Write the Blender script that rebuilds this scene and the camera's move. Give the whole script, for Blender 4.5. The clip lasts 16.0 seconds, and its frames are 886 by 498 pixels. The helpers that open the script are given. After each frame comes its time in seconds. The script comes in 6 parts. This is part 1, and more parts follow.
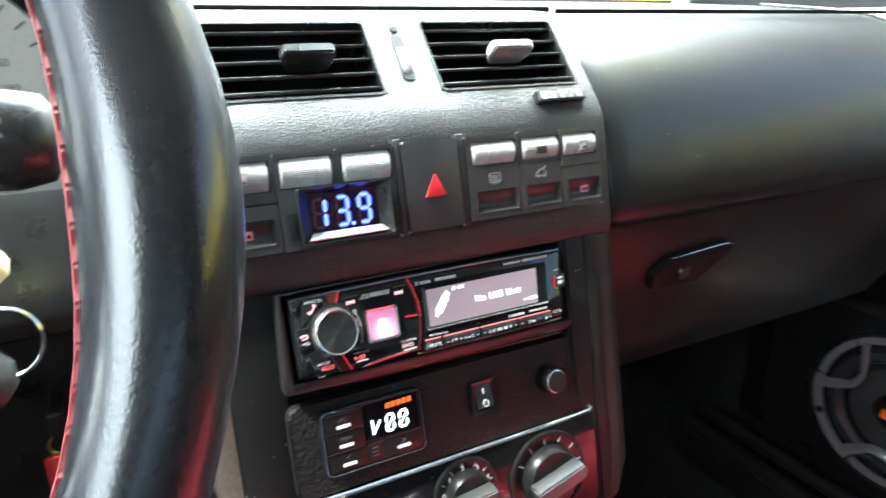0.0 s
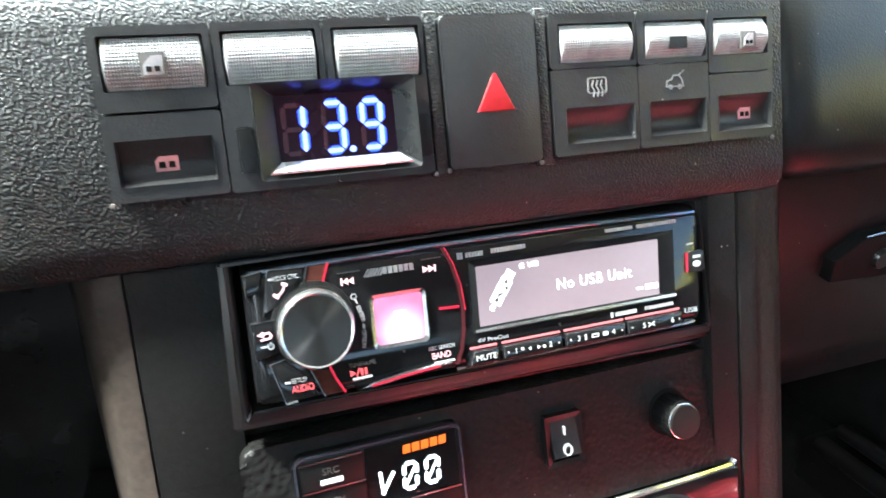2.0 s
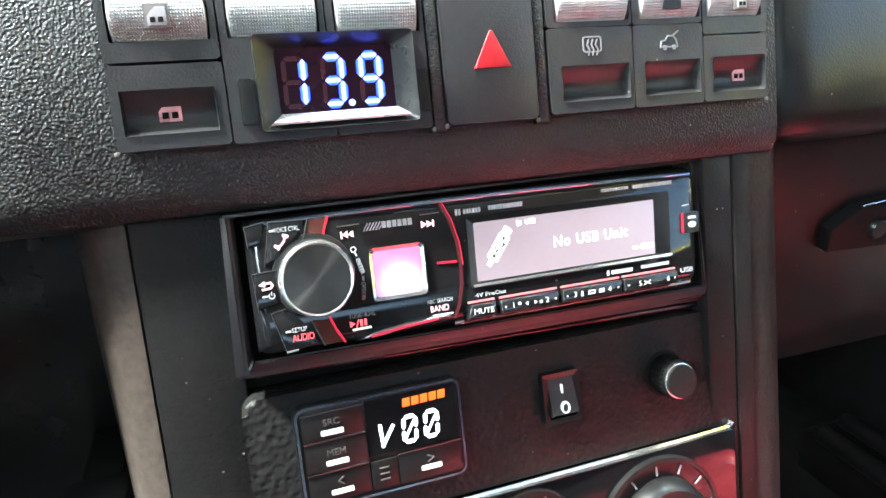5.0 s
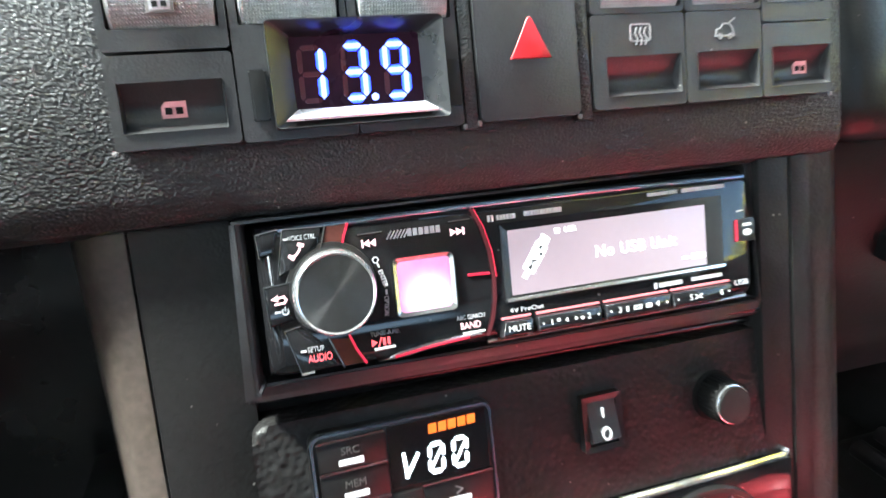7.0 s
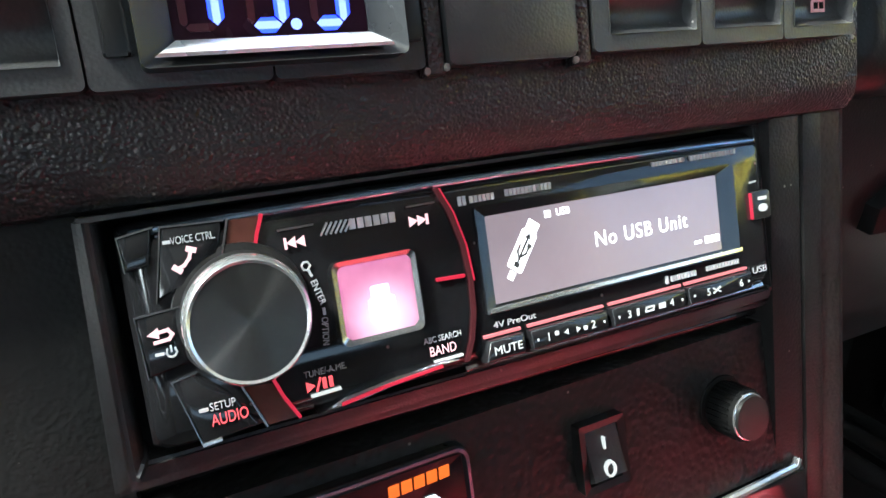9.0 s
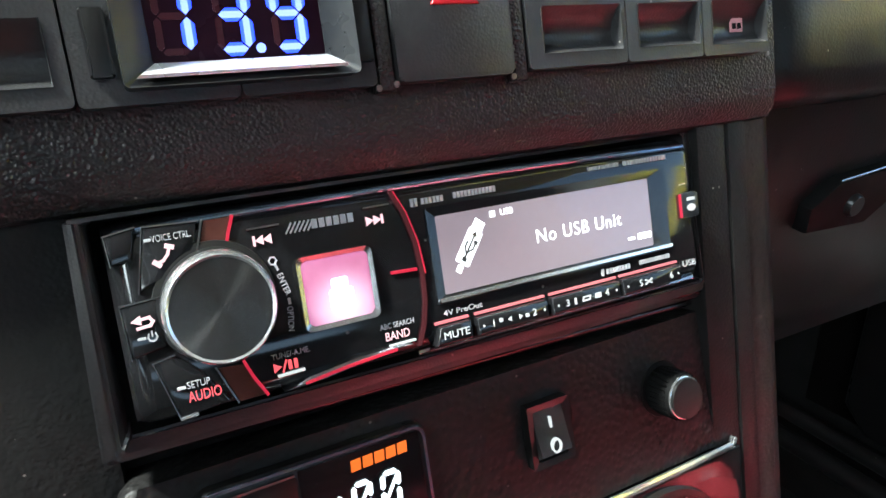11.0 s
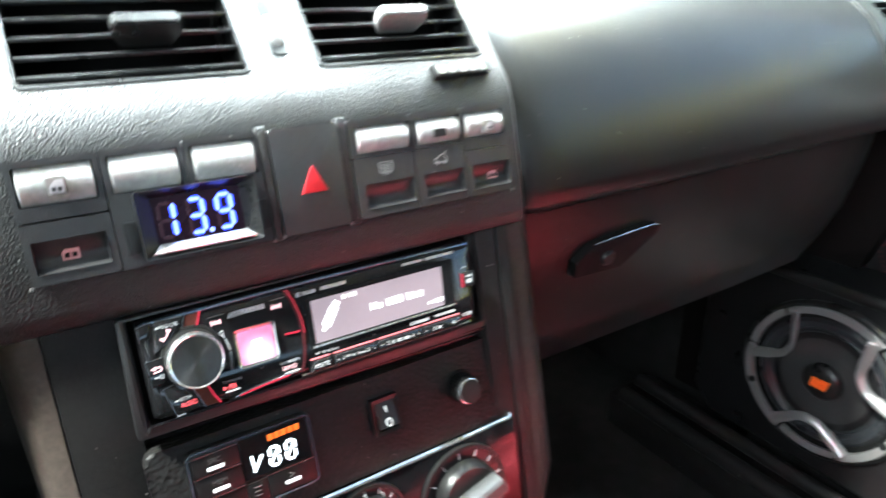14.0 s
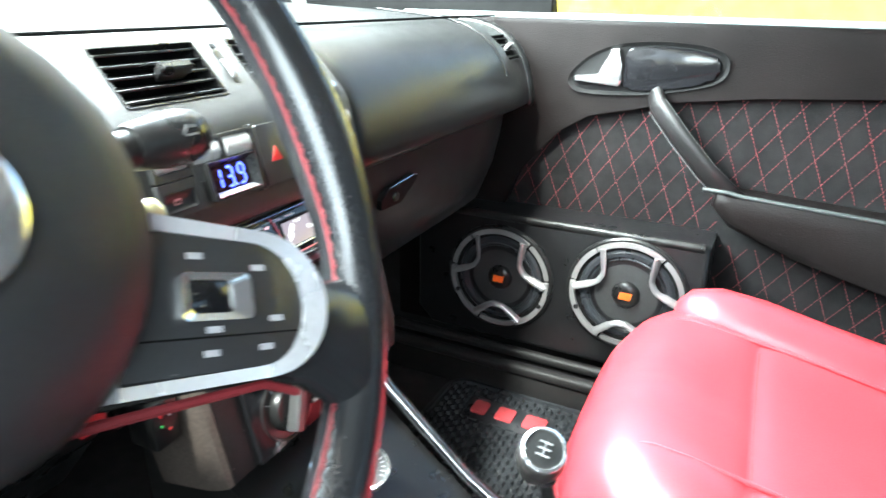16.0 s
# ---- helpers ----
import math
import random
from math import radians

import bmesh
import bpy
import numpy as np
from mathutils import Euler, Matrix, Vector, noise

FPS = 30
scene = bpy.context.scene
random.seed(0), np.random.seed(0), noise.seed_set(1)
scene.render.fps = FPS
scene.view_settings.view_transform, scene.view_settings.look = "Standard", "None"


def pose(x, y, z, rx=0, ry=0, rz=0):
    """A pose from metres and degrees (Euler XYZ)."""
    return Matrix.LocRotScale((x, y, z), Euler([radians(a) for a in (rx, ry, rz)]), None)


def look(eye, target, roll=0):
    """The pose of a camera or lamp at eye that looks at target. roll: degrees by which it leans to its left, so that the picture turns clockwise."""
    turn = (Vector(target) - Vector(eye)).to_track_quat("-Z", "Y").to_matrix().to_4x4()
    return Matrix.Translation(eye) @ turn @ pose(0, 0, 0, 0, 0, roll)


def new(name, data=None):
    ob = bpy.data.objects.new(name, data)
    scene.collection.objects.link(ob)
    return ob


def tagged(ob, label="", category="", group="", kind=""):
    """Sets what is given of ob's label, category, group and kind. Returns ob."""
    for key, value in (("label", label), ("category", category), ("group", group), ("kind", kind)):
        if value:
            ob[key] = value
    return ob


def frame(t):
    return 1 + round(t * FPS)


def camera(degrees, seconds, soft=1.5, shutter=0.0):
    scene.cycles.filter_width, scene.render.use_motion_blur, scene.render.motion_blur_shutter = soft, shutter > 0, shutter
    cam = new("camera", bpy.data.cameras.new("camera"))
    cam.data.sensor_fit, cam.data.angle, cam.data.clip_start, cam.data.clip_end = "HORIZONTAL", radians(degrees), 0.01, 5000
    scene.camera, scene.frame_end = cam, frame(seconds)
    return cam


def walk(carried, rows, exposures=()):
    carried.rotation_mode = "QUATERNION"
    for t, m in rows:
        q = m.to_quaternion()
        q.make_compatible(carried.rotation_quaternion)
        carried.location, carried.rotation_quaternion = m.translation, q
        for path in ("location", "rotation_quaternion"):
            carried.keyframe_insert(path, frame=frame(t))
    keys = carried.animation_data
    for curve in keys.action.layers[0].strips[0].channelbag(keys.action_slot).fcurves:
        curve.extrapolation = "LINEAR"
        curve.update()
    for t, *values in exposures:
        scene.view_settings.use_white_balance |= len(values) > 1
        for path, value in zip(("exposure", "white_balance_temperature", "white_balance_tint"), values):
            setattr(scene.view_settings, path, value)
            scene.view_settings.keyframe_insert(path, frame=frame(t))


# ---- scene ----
cam = camera(69.6, 16.0, shutter=0.5)
PATH = [
    (0, (0.041, 0.037, 0.753), (0.889, 1.716, 0.074), -0.2),
    (0.5, (0.053, 0.019, 0.742), (0.639, 1.813, 0.08), -1.4),
    (1, (0.054, 0.051, 0.732), (0.613, 1.843, 0.041), -1.3),
    (1.5, (0.08, 0.1, 0.711), (0.652, 1.879, -0.002), -1.2),
    (2, (0.103, 0.139, 0.699), (0.684, 1.911, -0.026), -1.3),
    (2.5, (0.11, 0.138, 0.692), (0.703, 1.909, -0.025), -1.5),
    (3, (0.099, 0.136, 0.69), (0.708, 1.904, -0.019), -1.4),
    (3.5, (0.098, 0.133, 0.695), (0.703, 1.896, -0.03), -1.4),
    (4, (0.098, 0.133, 0.689), (0.707, 1.897, -0.031), -1.4),
    (6.5, (0.108, 0.125, 0.685), (0.612, 1.925, -0.026), -1.9),
    (7, (0.103, 0.15, 0.681), (0.631, 1.945, -0.025), -1.9),
    (7.5, (0.111, 0.19, 0.664), (0.727, 1.948, -0.063), -1.9),
    (8, (0.114, 0.201, 0.66), (0.83, 1.909, -0.094), -1.4),
    (8.5, (0.112, 0.2, 0.663), (0.874, 1.889, -0.09), -1.3),
    (9, (0.108, 0.201, 0.665), (0.89, 1.879, -0.093), -1.1),
    (11.5, (0.107, 0.181, 0.668), (0.949, 1.851, -0.042), -1.4),
    (12, (0.11, 0.187, 0.655), (0.912, 1.884, -0.035), -1.9),
    (12.5, (0.116, 0.2, 0.662), (0.874, 1.914, -0.037), -2.0),
    (13, (0.123, 0.155, 0.685), (0.891, 1.832, -0.087), -1.1),
    (13.5, (0.095, 0.124, 0.709), (0.922, 1.773, -0.063), -0.6),
    (14, (0.087, 0.065, 0.75), (1.064, 1.635, -0.012), -0.7),
    (14.5, (0.056, 0.018, 0.775), (1.283, 1.402, 0.013), -0.0),
    (15, (-0.057, -0.027, 0.767), (1.479, 1.004, 0.009), 1.2),
    (15.5, (-0.147, -0.043, 0.792), (1.525, 0.779, 0.063), 1.1),
    (16, (-0.193, -0.002, 0.786), (1.478, 0.812, 0.049), 1.1),
]
walk(cam, [(t, look(eye, target, roll)) for t, eye, target, roll in PATH],
     [(0, 2.45, 6050, -2), (1, 2.65, 6050, -2), (1.5, 2.85, 6050, -2), (2, 2.95, 6050, -2), (3, 3.08, 6050, -2), (4.2, 3.08, 6050, -2), (6.3, 3.40, 6050, -2), (7, 3.27, 6050, -2), (7.5, 2.80, 6050, -2), (8, 2.55, 6050, -2), (9, 2.40, 6050, -2), (11.4, 2.37, 6050, -2), (12, 2.68, 6050, -2), (12.5, 2.4, 6050, -2), (13, 2.65, 6050, -2), (13.5, 2.92, 6050, -2), (14, 2.88, 6050, -2), (14.5, 2.68, 6050, -2), (15, 2.82, 6050, -2), (15.5, 2.62, 6050, -2), (16, 2.58, 6050, -2)])

# ---- world and light ----
world = bpy.data.worlds.new("world")
scene.world = world
world.use_nodes = True
wn = world.node_tree.nodes
sky = wn.new("ShaderNodeTexSky")
sky.sky_type, sky.sun_disc, sky.sun_elevation, sky.sun_rotation = "NISHITA", False, radians(58), radians(-70)
sky.dust_density = 4.0
world.node_tree.links.new(sky.outputs[0], wn["Background"].inputs[0])
wn["Background"].inputs[1].default_value = 0.15
sun = new("sun", bpy.data.lights.new("sun", "SUN"))
sun.data.energy, sun.data.angle, sun.data.color = 2.5, radians(6), (1.0, 0.96, 0.9)
sun.matrix_world = look((0, 0, 0), (0.80, -0.05, -1.15))


def window_light(name, at, target, w, h, watts, colour):
    """Daylight that comes in through one of the openings."""
    lamp = bpy.data.lights.new(name, "AREA")
    lamp.shape, lamp.size, lamp.size_y, lamp.energy, lamp.color = "RECTANGLE", w, h, watts, colour
    new(name, lamp).matrix_world = look(at, target)


window_light("windscreen_daylight", (0.185, 0.64, 1.03), (0.185, 0.50, 0.62), 1.15, 0.48, 26.0, (0.95, 0.98, 1.0))
window_light("driver_window_daylight", (-0.50, -0.15, 0.98), (0.3, 0.1, 0.6), 0.40, 0.30, 1.5, (0.93, 0.97, 1.0))
GLOW = 0.30


# ---- materials ----
def mat(name, col, rough=0.5, metal=0.0, grain=0.0, bump=0.3, var=0.2, specks=0.0, coat=0.0, emit=0.0, weave=0.0, smear=0.15, spec=0.5, dust_glare=0.0):
    """A surface with large and small variation; grain: cells per metre of a leather-like relief; specks: dust; the
    sheen weight adds pale glare.
    """
    m = bpy.data.materials.new(name)
    m.use_nodes = True
    n, l = m.node_tree.nodes, m.node_tree.links
    b = n["Principled BSDF"]
    tc = n.new("ShaderNodeTexCoord")

    def noisy(scale, detail=4.0):
        t = n.new("ShaderNodeTexNoise")
        t.inputs["Scale"].default_value, t.inputs["Detail"].default_value = scale, detail
        l.new(tc.outputs["Object"], t.inputs["Vector"])
        return t.outputs["Fac"]

    def ramp(src, lo, hi, a, z):
        r = n.new("ShaderNodeMapRange")
        for k, v in zip(range(1, 5), (lo, hi, a, z)):
            r.inputs[k].default_value = v
        l.new(src, r.inputs[0])
        return r.outputs[0]

    c = n.new("ShaderNodeMix")
    c.data_type, c.blend_type = "RGBA", "MULTIPLY"
    c.inputs[0].default_value = 1.0
    c.inputs[6].default_value = (*[k * (0.15 if emit else 1.0) for k in col], 1)
    mul = n.new("ShaderNodeMath")
    mul.operation = "MULTIPLY"
    l.new(ramp(noisy(14), 0.3, 0.7, 1 - var, 1 + var), mul.inputs[0])
    l.new(ramp(noisy(420, 2), 0.3, 0.7, 1 - var * 0.6, 1 + var * 0.6), mul.inputs[1])
    l.new(mul.outputs[0], c.inputs[7])
    out = c.outputs[2]
    if specks:
        v = n.new("ShaderNodeTexVoronoi")
        v.inputs["Scale"].default_value = 210
        l.new(tc.outputs["Object"], v.inputs["Vector"])
        near = ramp(v.outputs["Distance"], 0.06, 0.10, 1, 0)
        pick = ramp(noisy(70, 3), 0.56, 0.64, 0, specks)
        both = n.new("ShaderNodeMath")
        both.operation = "MULTIPLY"
        l.new(near, both.inputs[0])
        l.new(pick, both.inputs[1])
        d = n.new("ShaderNodeMix")
        d.data_type = "RGBA"
        d.inputs[7].default_value = (0.45, 0.43, 0.40, 1)
        l.new(both.outputs[0], d.inputs[0])
        l.new(out, d.inputs[6])
        out = d.outputs[2]
    l.new(out, b.inputs["Base Color"])
    l.new(ramp(noisy(35), 0.3, 0.7, max(0.02, rough * (1 - smear)), min(1, rough * (1 + smear))), b.inputs["Roughness"])
    b.inputs["Metallic"].default_value = metal
    b.inputs["Specular IOR Level"].default_value = spec
    if coat:
        b.inputs["Coat Weight"].default_value, b.inputs["Coat Roughness"].default_value = coat, 0.06
    # sheen that whitens the dash plastic as sky glare would
    if dust_glare:
        b.inputs["Sheen Weight"].default_value, b.inputs["Sheen Roughness"].default_value = dust_glare, 0.35
    if emit:
        b.inputs["Emission Color"].default_value, b.inputs["Emission Strength"].default_value = (*col, 1), emit * GLOW
    if grain or weave:
        if weave:
            t = n.new("ShaderNodeTexChecker")
            t.inputs["Scale"].default_value = weave
            l.new(tc.outputs["Object"], t.inputs["Vector"])
            h = t.outputs["Fac"]
        else:
            t = n.new("ShaderNodeTexVoronoi")
            t.feature = "SMOOTH_F1"
            t.inputs["Scale"].default_value = grain
            w = n.new("ShaderNodeMapping")
            l.new(tc.outputs["Object"], w.inputs[0])
            l.new(w.outputs[0], t.inputs["Vector"])
            h = t.outputs["Distance"]
        bp = n.new("ShaderNodeBump")
        bp.inputs["Strength"].default_value, bp.inputs["Distance"].default_value = bump, 0.0006
        l.new(h, bp.inputs["Height"])
        l.new(bp.outputs[0], b.inputs["Normal"])
    return m


def glass_mat(name, col=(1, 1, 1), rough=0.0):
    m = bpy.data.materials.new(name)
    m.use_nodes = True
    b = m.node_tree.nodes["Principled BSDF"]
    b.inputs["Base Color"].default_value = (*col, 1)
    b.inputs["Transmission Weight"].default_value, b.inputs["Roughness"].default_value, b.inputs["IOR"].default_value = 1.0, rough, 1.45
    return m


# the two dash plastics: dust specks, plus a little sheen for sky glare
PAD = mat("grained_dash_plastic", (0.013, 0.013, 0.0135), 0.42, grain=1350, bump=0.7, specks=0.5, spec=0.5, dust_glare=0.04)
PADFINE = mat("fine_grained_dash_plastic", (0.006, 0.0062, 0.006), 0.33, grain=1100, bump=0.12, spec=0.34, smear=0.08, var=0.12, specks=0.5, dust_glare=0.012)
SWITCH = mat("satin_switch_plastic", (0.020, 0.020, 0.021), 0.40, grain=1500, bump=0.12, specks=0.7, spec=0.6)
# knurled plastic: the windscreen's highlight is put into its pale base colour
KNURL_GLARE = mat("knurled_plastic_with_glare", (0.27, 0.27, 0.272), 0.28, specks=0.1)
CONSOLE = mat("console_plastic", (0.014, 0.0135, 0.0135), 0.42, grain=1100, bump=0.2, specks=0.8, spec=0.15)
LEATHERETTE = mat("pod_leatherette", (0.015, 0.0145, 0.0145), 0.42, grain=480, bump=0.9, specks=0.5, spec=0.18)
GLOSS = mat("gloss_black_plastic", (0.008, 0.008, 0.009), 0.10, specks=0.35, smear=0.4)
SATINBLACK = mat("satin_black_plastic", (0.011, 0.011, 0.011), 0.30, specks=0.12, spec=0.36)
DEEP = mat("dull_black_plastic", (0.004, 0.004, 0.004), 0.7, spec=0.15)
# left console edge: its tan highlight is painted as base colour
EDGESHEEN = mat("grey_plastic_with_tan_sheen", (0.070, 0.056, 0.048), 0.36, grain=300, bump=0.4, var=0.35)
SCUFFED = mat("scuffed_dark_plastic", (0.026, 0.025, 0.023), 0.5, grain=700, bump=0.3, var=0.3, specks=0.6, spec=0.16)
CHROME = mat("brushed_chrome", (0.82, 0.82, 0.83), 0.16, metal=0.9, var=0.05)
BRIGHTRING = mat("bright_turned_ring", (0.70, 0.70, 0.71), 0.20, metal=0.9, var=0.08)
STEEL = mat("dark_chrome", (0.42, 0.42, 0.43), 0.22, metal=1.0, var=0.1)
TABGREY = mat("grey_vent_tab", (0.14, 0.135, 0.13), 0.45)
GRIPGREY = mat("dark_grey_grip", (0.035, 0.035, 0.035), 0.32, specks=0.2)
SMOKED = mat("smoked_brown_window", (0.055, 0.018, 0.014), 0.12, coat=0.4)
RED = mat("red_hazard_lens", (0.42, 0.012, 0.020), 0.35, var=0.15, specks=0.4)
REDLINE = mat("red_lit_line", (0.9, 0.02, 0.07), 0.4, emit=0.40)
WHITEPRINT = mat("white_print", (0.75, 0.74, 0.74), 0.5, emit=0.7)
PINKLAMP = mat("pale_pink_lamp_print", (0.62, 0.30, 0.33), 0.5)
SOFTPRINT = mat("faded_grey_print", (0.22, 0.22, 0.225), 0.5)
GREYPRINT = mat("grey_print", (0.34, 0.34, 0.36), 0.5)
DIMPRINT = mat("dim_print", (0.10, 0.10, 0.10), 0.5)
PINKPRINT = mat("pink_lit_print", (1.0, 0.55, 0.60), 0.5, emit=0.9)
REDPRINT = mat("red_lit_print", (1.0, 0.10, 0.12), 0.5, emit=0.9)
# glowing blue for the bloom drawn around the digits
LEDBLOOM = mat("blue_led_bloom", (0.02, 0.04, 1.0), 0.4, emit=4.0, var=0.02)
LEDCORE = mat("white_blue_led", (0.17, 0.22, 1.0), 0.4, emit=2.6, var=0.02)
LEDOFF = mat("unlit_led_segment", (0.05, 0.01, 0.016), 0.3)
LEDWIN = mat("dark_red_led_window", (0.015, 0.004, 0.010), 0.3, spec=0.15)
LCD = mat("lilac_backlit_display", (0.60, 0.46, 0.53), 0.2, emit=0.34, var=0.04, coat=0.5)
LCDTEXT = mat("white_display_pixels", (1.0, 0.97, 1.0), 0.3, emit=2.0, var=0.02)
PINKKEY = mat("pink_lit_key", (0.97, 0.42, 0.66), 0.2, emit=0.42, var=0.1, coat=0.5)
PINKCORE = mat("white_lit_key_mark", (1.0, 0.80, 0.92), 0.3, emit=1.5)
ORANGE = mat("orange_lit_mark", (1.0, 0.16, 0.02), 0.4, emit=0.8)
ORANGEPAINT = mat("orange_emblem", (0.85, 0.13, 0.02), 0.4)
SEATRED = mat("red_leather", (0.40, 0.030, 0.040), 0.30, grain=760, bump=0.15, var=0.08, smear=0.06)
THREAD = mat("red_thread", (0.15, 0.012, 0.016), 0.6, var=0.2)
WHEELHIDE = mat("black_wheel_leather", (0.014, 0.0145, 0.016), 0.25, grain=1600, bump=0.10, var=0.15, smear=0.06, coat=0.12)
HUBSKIN = mat("matt_hub_vinyl", (0.010, 0.011, 0.012), 0.5, grain=1500, bump=0.15)
DOORSKIN = mat("black_door_vinyl", (0.0062, 0.0050, 0.0048), 0.50, grain=520, bump=0.5, spec=0.09)
STRAPHIDE = mat("black_strap_leather", (0.010, 0.0095, 0.0095), 0.40, grain=700, bump=0.4, spec=0.3)
QUILT = mat("black_suede", (0.0030, 0.0030, 0.0032), 0.9, grain=1500, bump=0.4, spec=0.3)
CARBON = mat("carbon_weave_vinyl", (0.008, 0.008, 0.0085), 0.32, weave=260, bump=1.0, spec=0.4)
SPEAKCONE = mat("black_speaker_cone", (0.030, 0.030, 0.030), 0.5)
CARPET = mat("black_carpet", (0.007, 0.007, 0.007), 0.95, grain=800, bump=0.8)
RUBBER = mat("black_rubber", (0.022, 0.024, 0.027), 0.30, var=0.25)
RINGMETAL = mat("brushed_ring_metal", (0.40, 0.39, 0.39), 0.38, metal=0.7, var=0.05)
# edge metal with the blue of reflected sky mixed into its colour
EDGESKY = mat("sky_tinted_edge", (0.20, 0.27, 0.36), 0.18, metal=0.8, var=0.1)
SILVER = mat("silver_trim", (0.74, 0.75, 0.78), 0.28, metal=0.55, var=0.08)
CREAM = mat("cream_gauge_face", (0.36, 0.34, 0.30), 0.5, var=0.08)
INK = mat("dark_gauge_print", (0.03, 0.03, 0.03), 0.5)
KEYCREAM = mat("clear_yellowed_plastic", (0.50, 0.46, 0.26), 0.12, coat=0.5)
YELLOW = mat("yellow_painted_wall", (0.86, 0.66, 0.05), 0.7, var=0.3)
ASPHALT = mat("asphalt", (0.06, 0.06, 0.06), 0.9, grain=120, bump=0.6)
CARPAINT = mat("headliner_and_shell", (0.22, 0.22, 0.21), 0.9)
SPUN = mat("spun_dark_metal", (0.075, 0.075, 0.076), 0.24, metal=0.9, var=0.12, specks=0.4)
SPUN.node_tree.nodes["Principled BSDF"].inputs["Anisotropic"].default_value = 0.9
tg = SPUN.node_tree.nodes.new("ShaderNodeTangent")
tg.direction_type, tg.axis = "RADIAL", "Z"
SPUN.node_tree.links.new(tg.outputs[0], SPUN.node_tree.nodes["Principled BSDF"].inputs["Tangent"])
PANE = glass_mat("window_glass", (0.97, 1, 0.98))

# ---- building tools ----
PA = radians(13.1)
PM = Matrix(((1, 0, 0, 0), (0, math.sin(PA), -math.cos(PA), 0.318), (0, math.cos(PA), math.sin(PA), 0.62), (0, 0, 0, 1)))
I4 = Matrix.Identity(4)
WORLD = {}
SETBACK = []


def thing(name, label, category, at=(0, 0, 0), group="", kind=""):
    ob = new(name)
    ob.location, ob.empty_display_size = at, 0.02
    WORLD[ob] = Matrix.Translation(at)
    return tagged(ob, label, category, group, kind)


def part(name, bm, material, parent=None, label="", sharp=38):
    me = bpy.data.meshes.new(name)
    for leaning in SETBACK:
        for w in bm.verts:
            w.co = leaning(w.co)
    bmesh.ops.recalc_face_normals(bm, faces=bm.faces)
    bm.to_mesh(me)
    bm.free()
    me.materials.append(material)
    me.shade_smooth()
    me.set_sharp_from_angle(angle=radians(sharp))
    ob = new(name, me)
    WORLD[ob] = I4
    if parent:
        ob.parent = parent
        ob.matrix_parent_inverse = WORLD[parent].inverted()
    return tagged(ob, label)


def prism(pts, z0, z1, M=PM, bev=0.0, seg=2, bm=None):
    """An outline in the plane, raised from z0 to z1, its front edge rounded."""
    own = bmesh.new()
    lo = [own.verts.new((x, y, z0)) for x, y in pts]
    hi = [own.verts.new((x, y, z1)) for x, y in pts]
    n = len(pts)
    own.faces.new(lo[::-1])
    top = own.faces.new(hi)
    for i in range(n):
        own.faces.new((lo[i], lo[(i + 1) % n], hi[(i + 1) % n], hi[i]))
    if bev:
        bmesh.ops.bevel(own, geom=list(top.edges), offset=bev, segments=seg, profile=0.5, affect="EDGES")
    own.transform(M)
    if bm is None:
        return own
    tmp = bpy.data.meshes.new("tmp")
    own.to_mesh(tmp)
    own.free()
    bm.from_mesh(tmp)
    bpy.data.meshes.remove(tmp)
    return bm


def rrect(u0, u1, v0, v1, r=0.0, n=5):
    if r <= 0:
        return [(u0, v0), (u1, v0), (u1, v1), (u0, v1)]
    out = []
    for cx, cy, a in ((u1 - r, v0 + r, -90), (u1 - r, v1 - r, 0), (u0 + r, v1 - r, 90), (u0 + r, v0 + r, 180)):
        out += [(cx + r * math.cos(radians(a + 90 * k / n)), cy + r * math.sin(radians(a + 90 * k / n))) for k in range(n + 1)]
    return out


def slab(u0, u1, v0, v1, d0, d1, r=0.0, bev=0.0, M=PM, bm=None):
    return prism(rrect(u0, u1, v0, v1, r), d0, d1, M, bev, bm=bm)


def ring(outer, inner, d0, d1, M=PM, d_in=None, bm=None):
    """A frame between two outlines of as many points; d_in: the height of its inner edge."""
    bm = bm or bmesh.new()
    d_in = d1 if d_in is None else d_in
    rows = [[bm.verts.new(M @ Vector((x, y, z))) for x, y in o] for o, z in ((outer, d0), (outer, d1), (inner, d_in), (inner, d0))]
    n = len(outer)
    for a, b in zip(rows, rows[1:] + rows[:1]):
        for i in range(n):
            bm.faces.new((a[i], a[(i + 1) % n], b[(i + 1) % n], b[i]))
    return bm


def lathe(profile, M, n=40, bm=None):
    """A turned body: (radius, height) along its axis."""
    bm = bm or bmesh.new()
    rows = []
    for r, h in profile:
        if r < 1e-6:
            rows.append([bm.verts.new(M @ Vector((0, 0, h)))])
        else:
            rows.append([bm.verts.new(M @ Vector((r * math.cos(2 * math.pi * k / n), r * math.sin(2 * math.pi * k / n), h))) for k in range(n)])
    for a, b in zip(rows, rows[1:]):
        for i in range(n):
            q = [a[i % len(a)], a[(i + 1) % len(a)], b[(i + 1) % len(b)], b[i % len(b)]]
            q = list(dict.fromkeys(q))
            if len(q) > 2:
                bm.faces.new(q)
    return bm


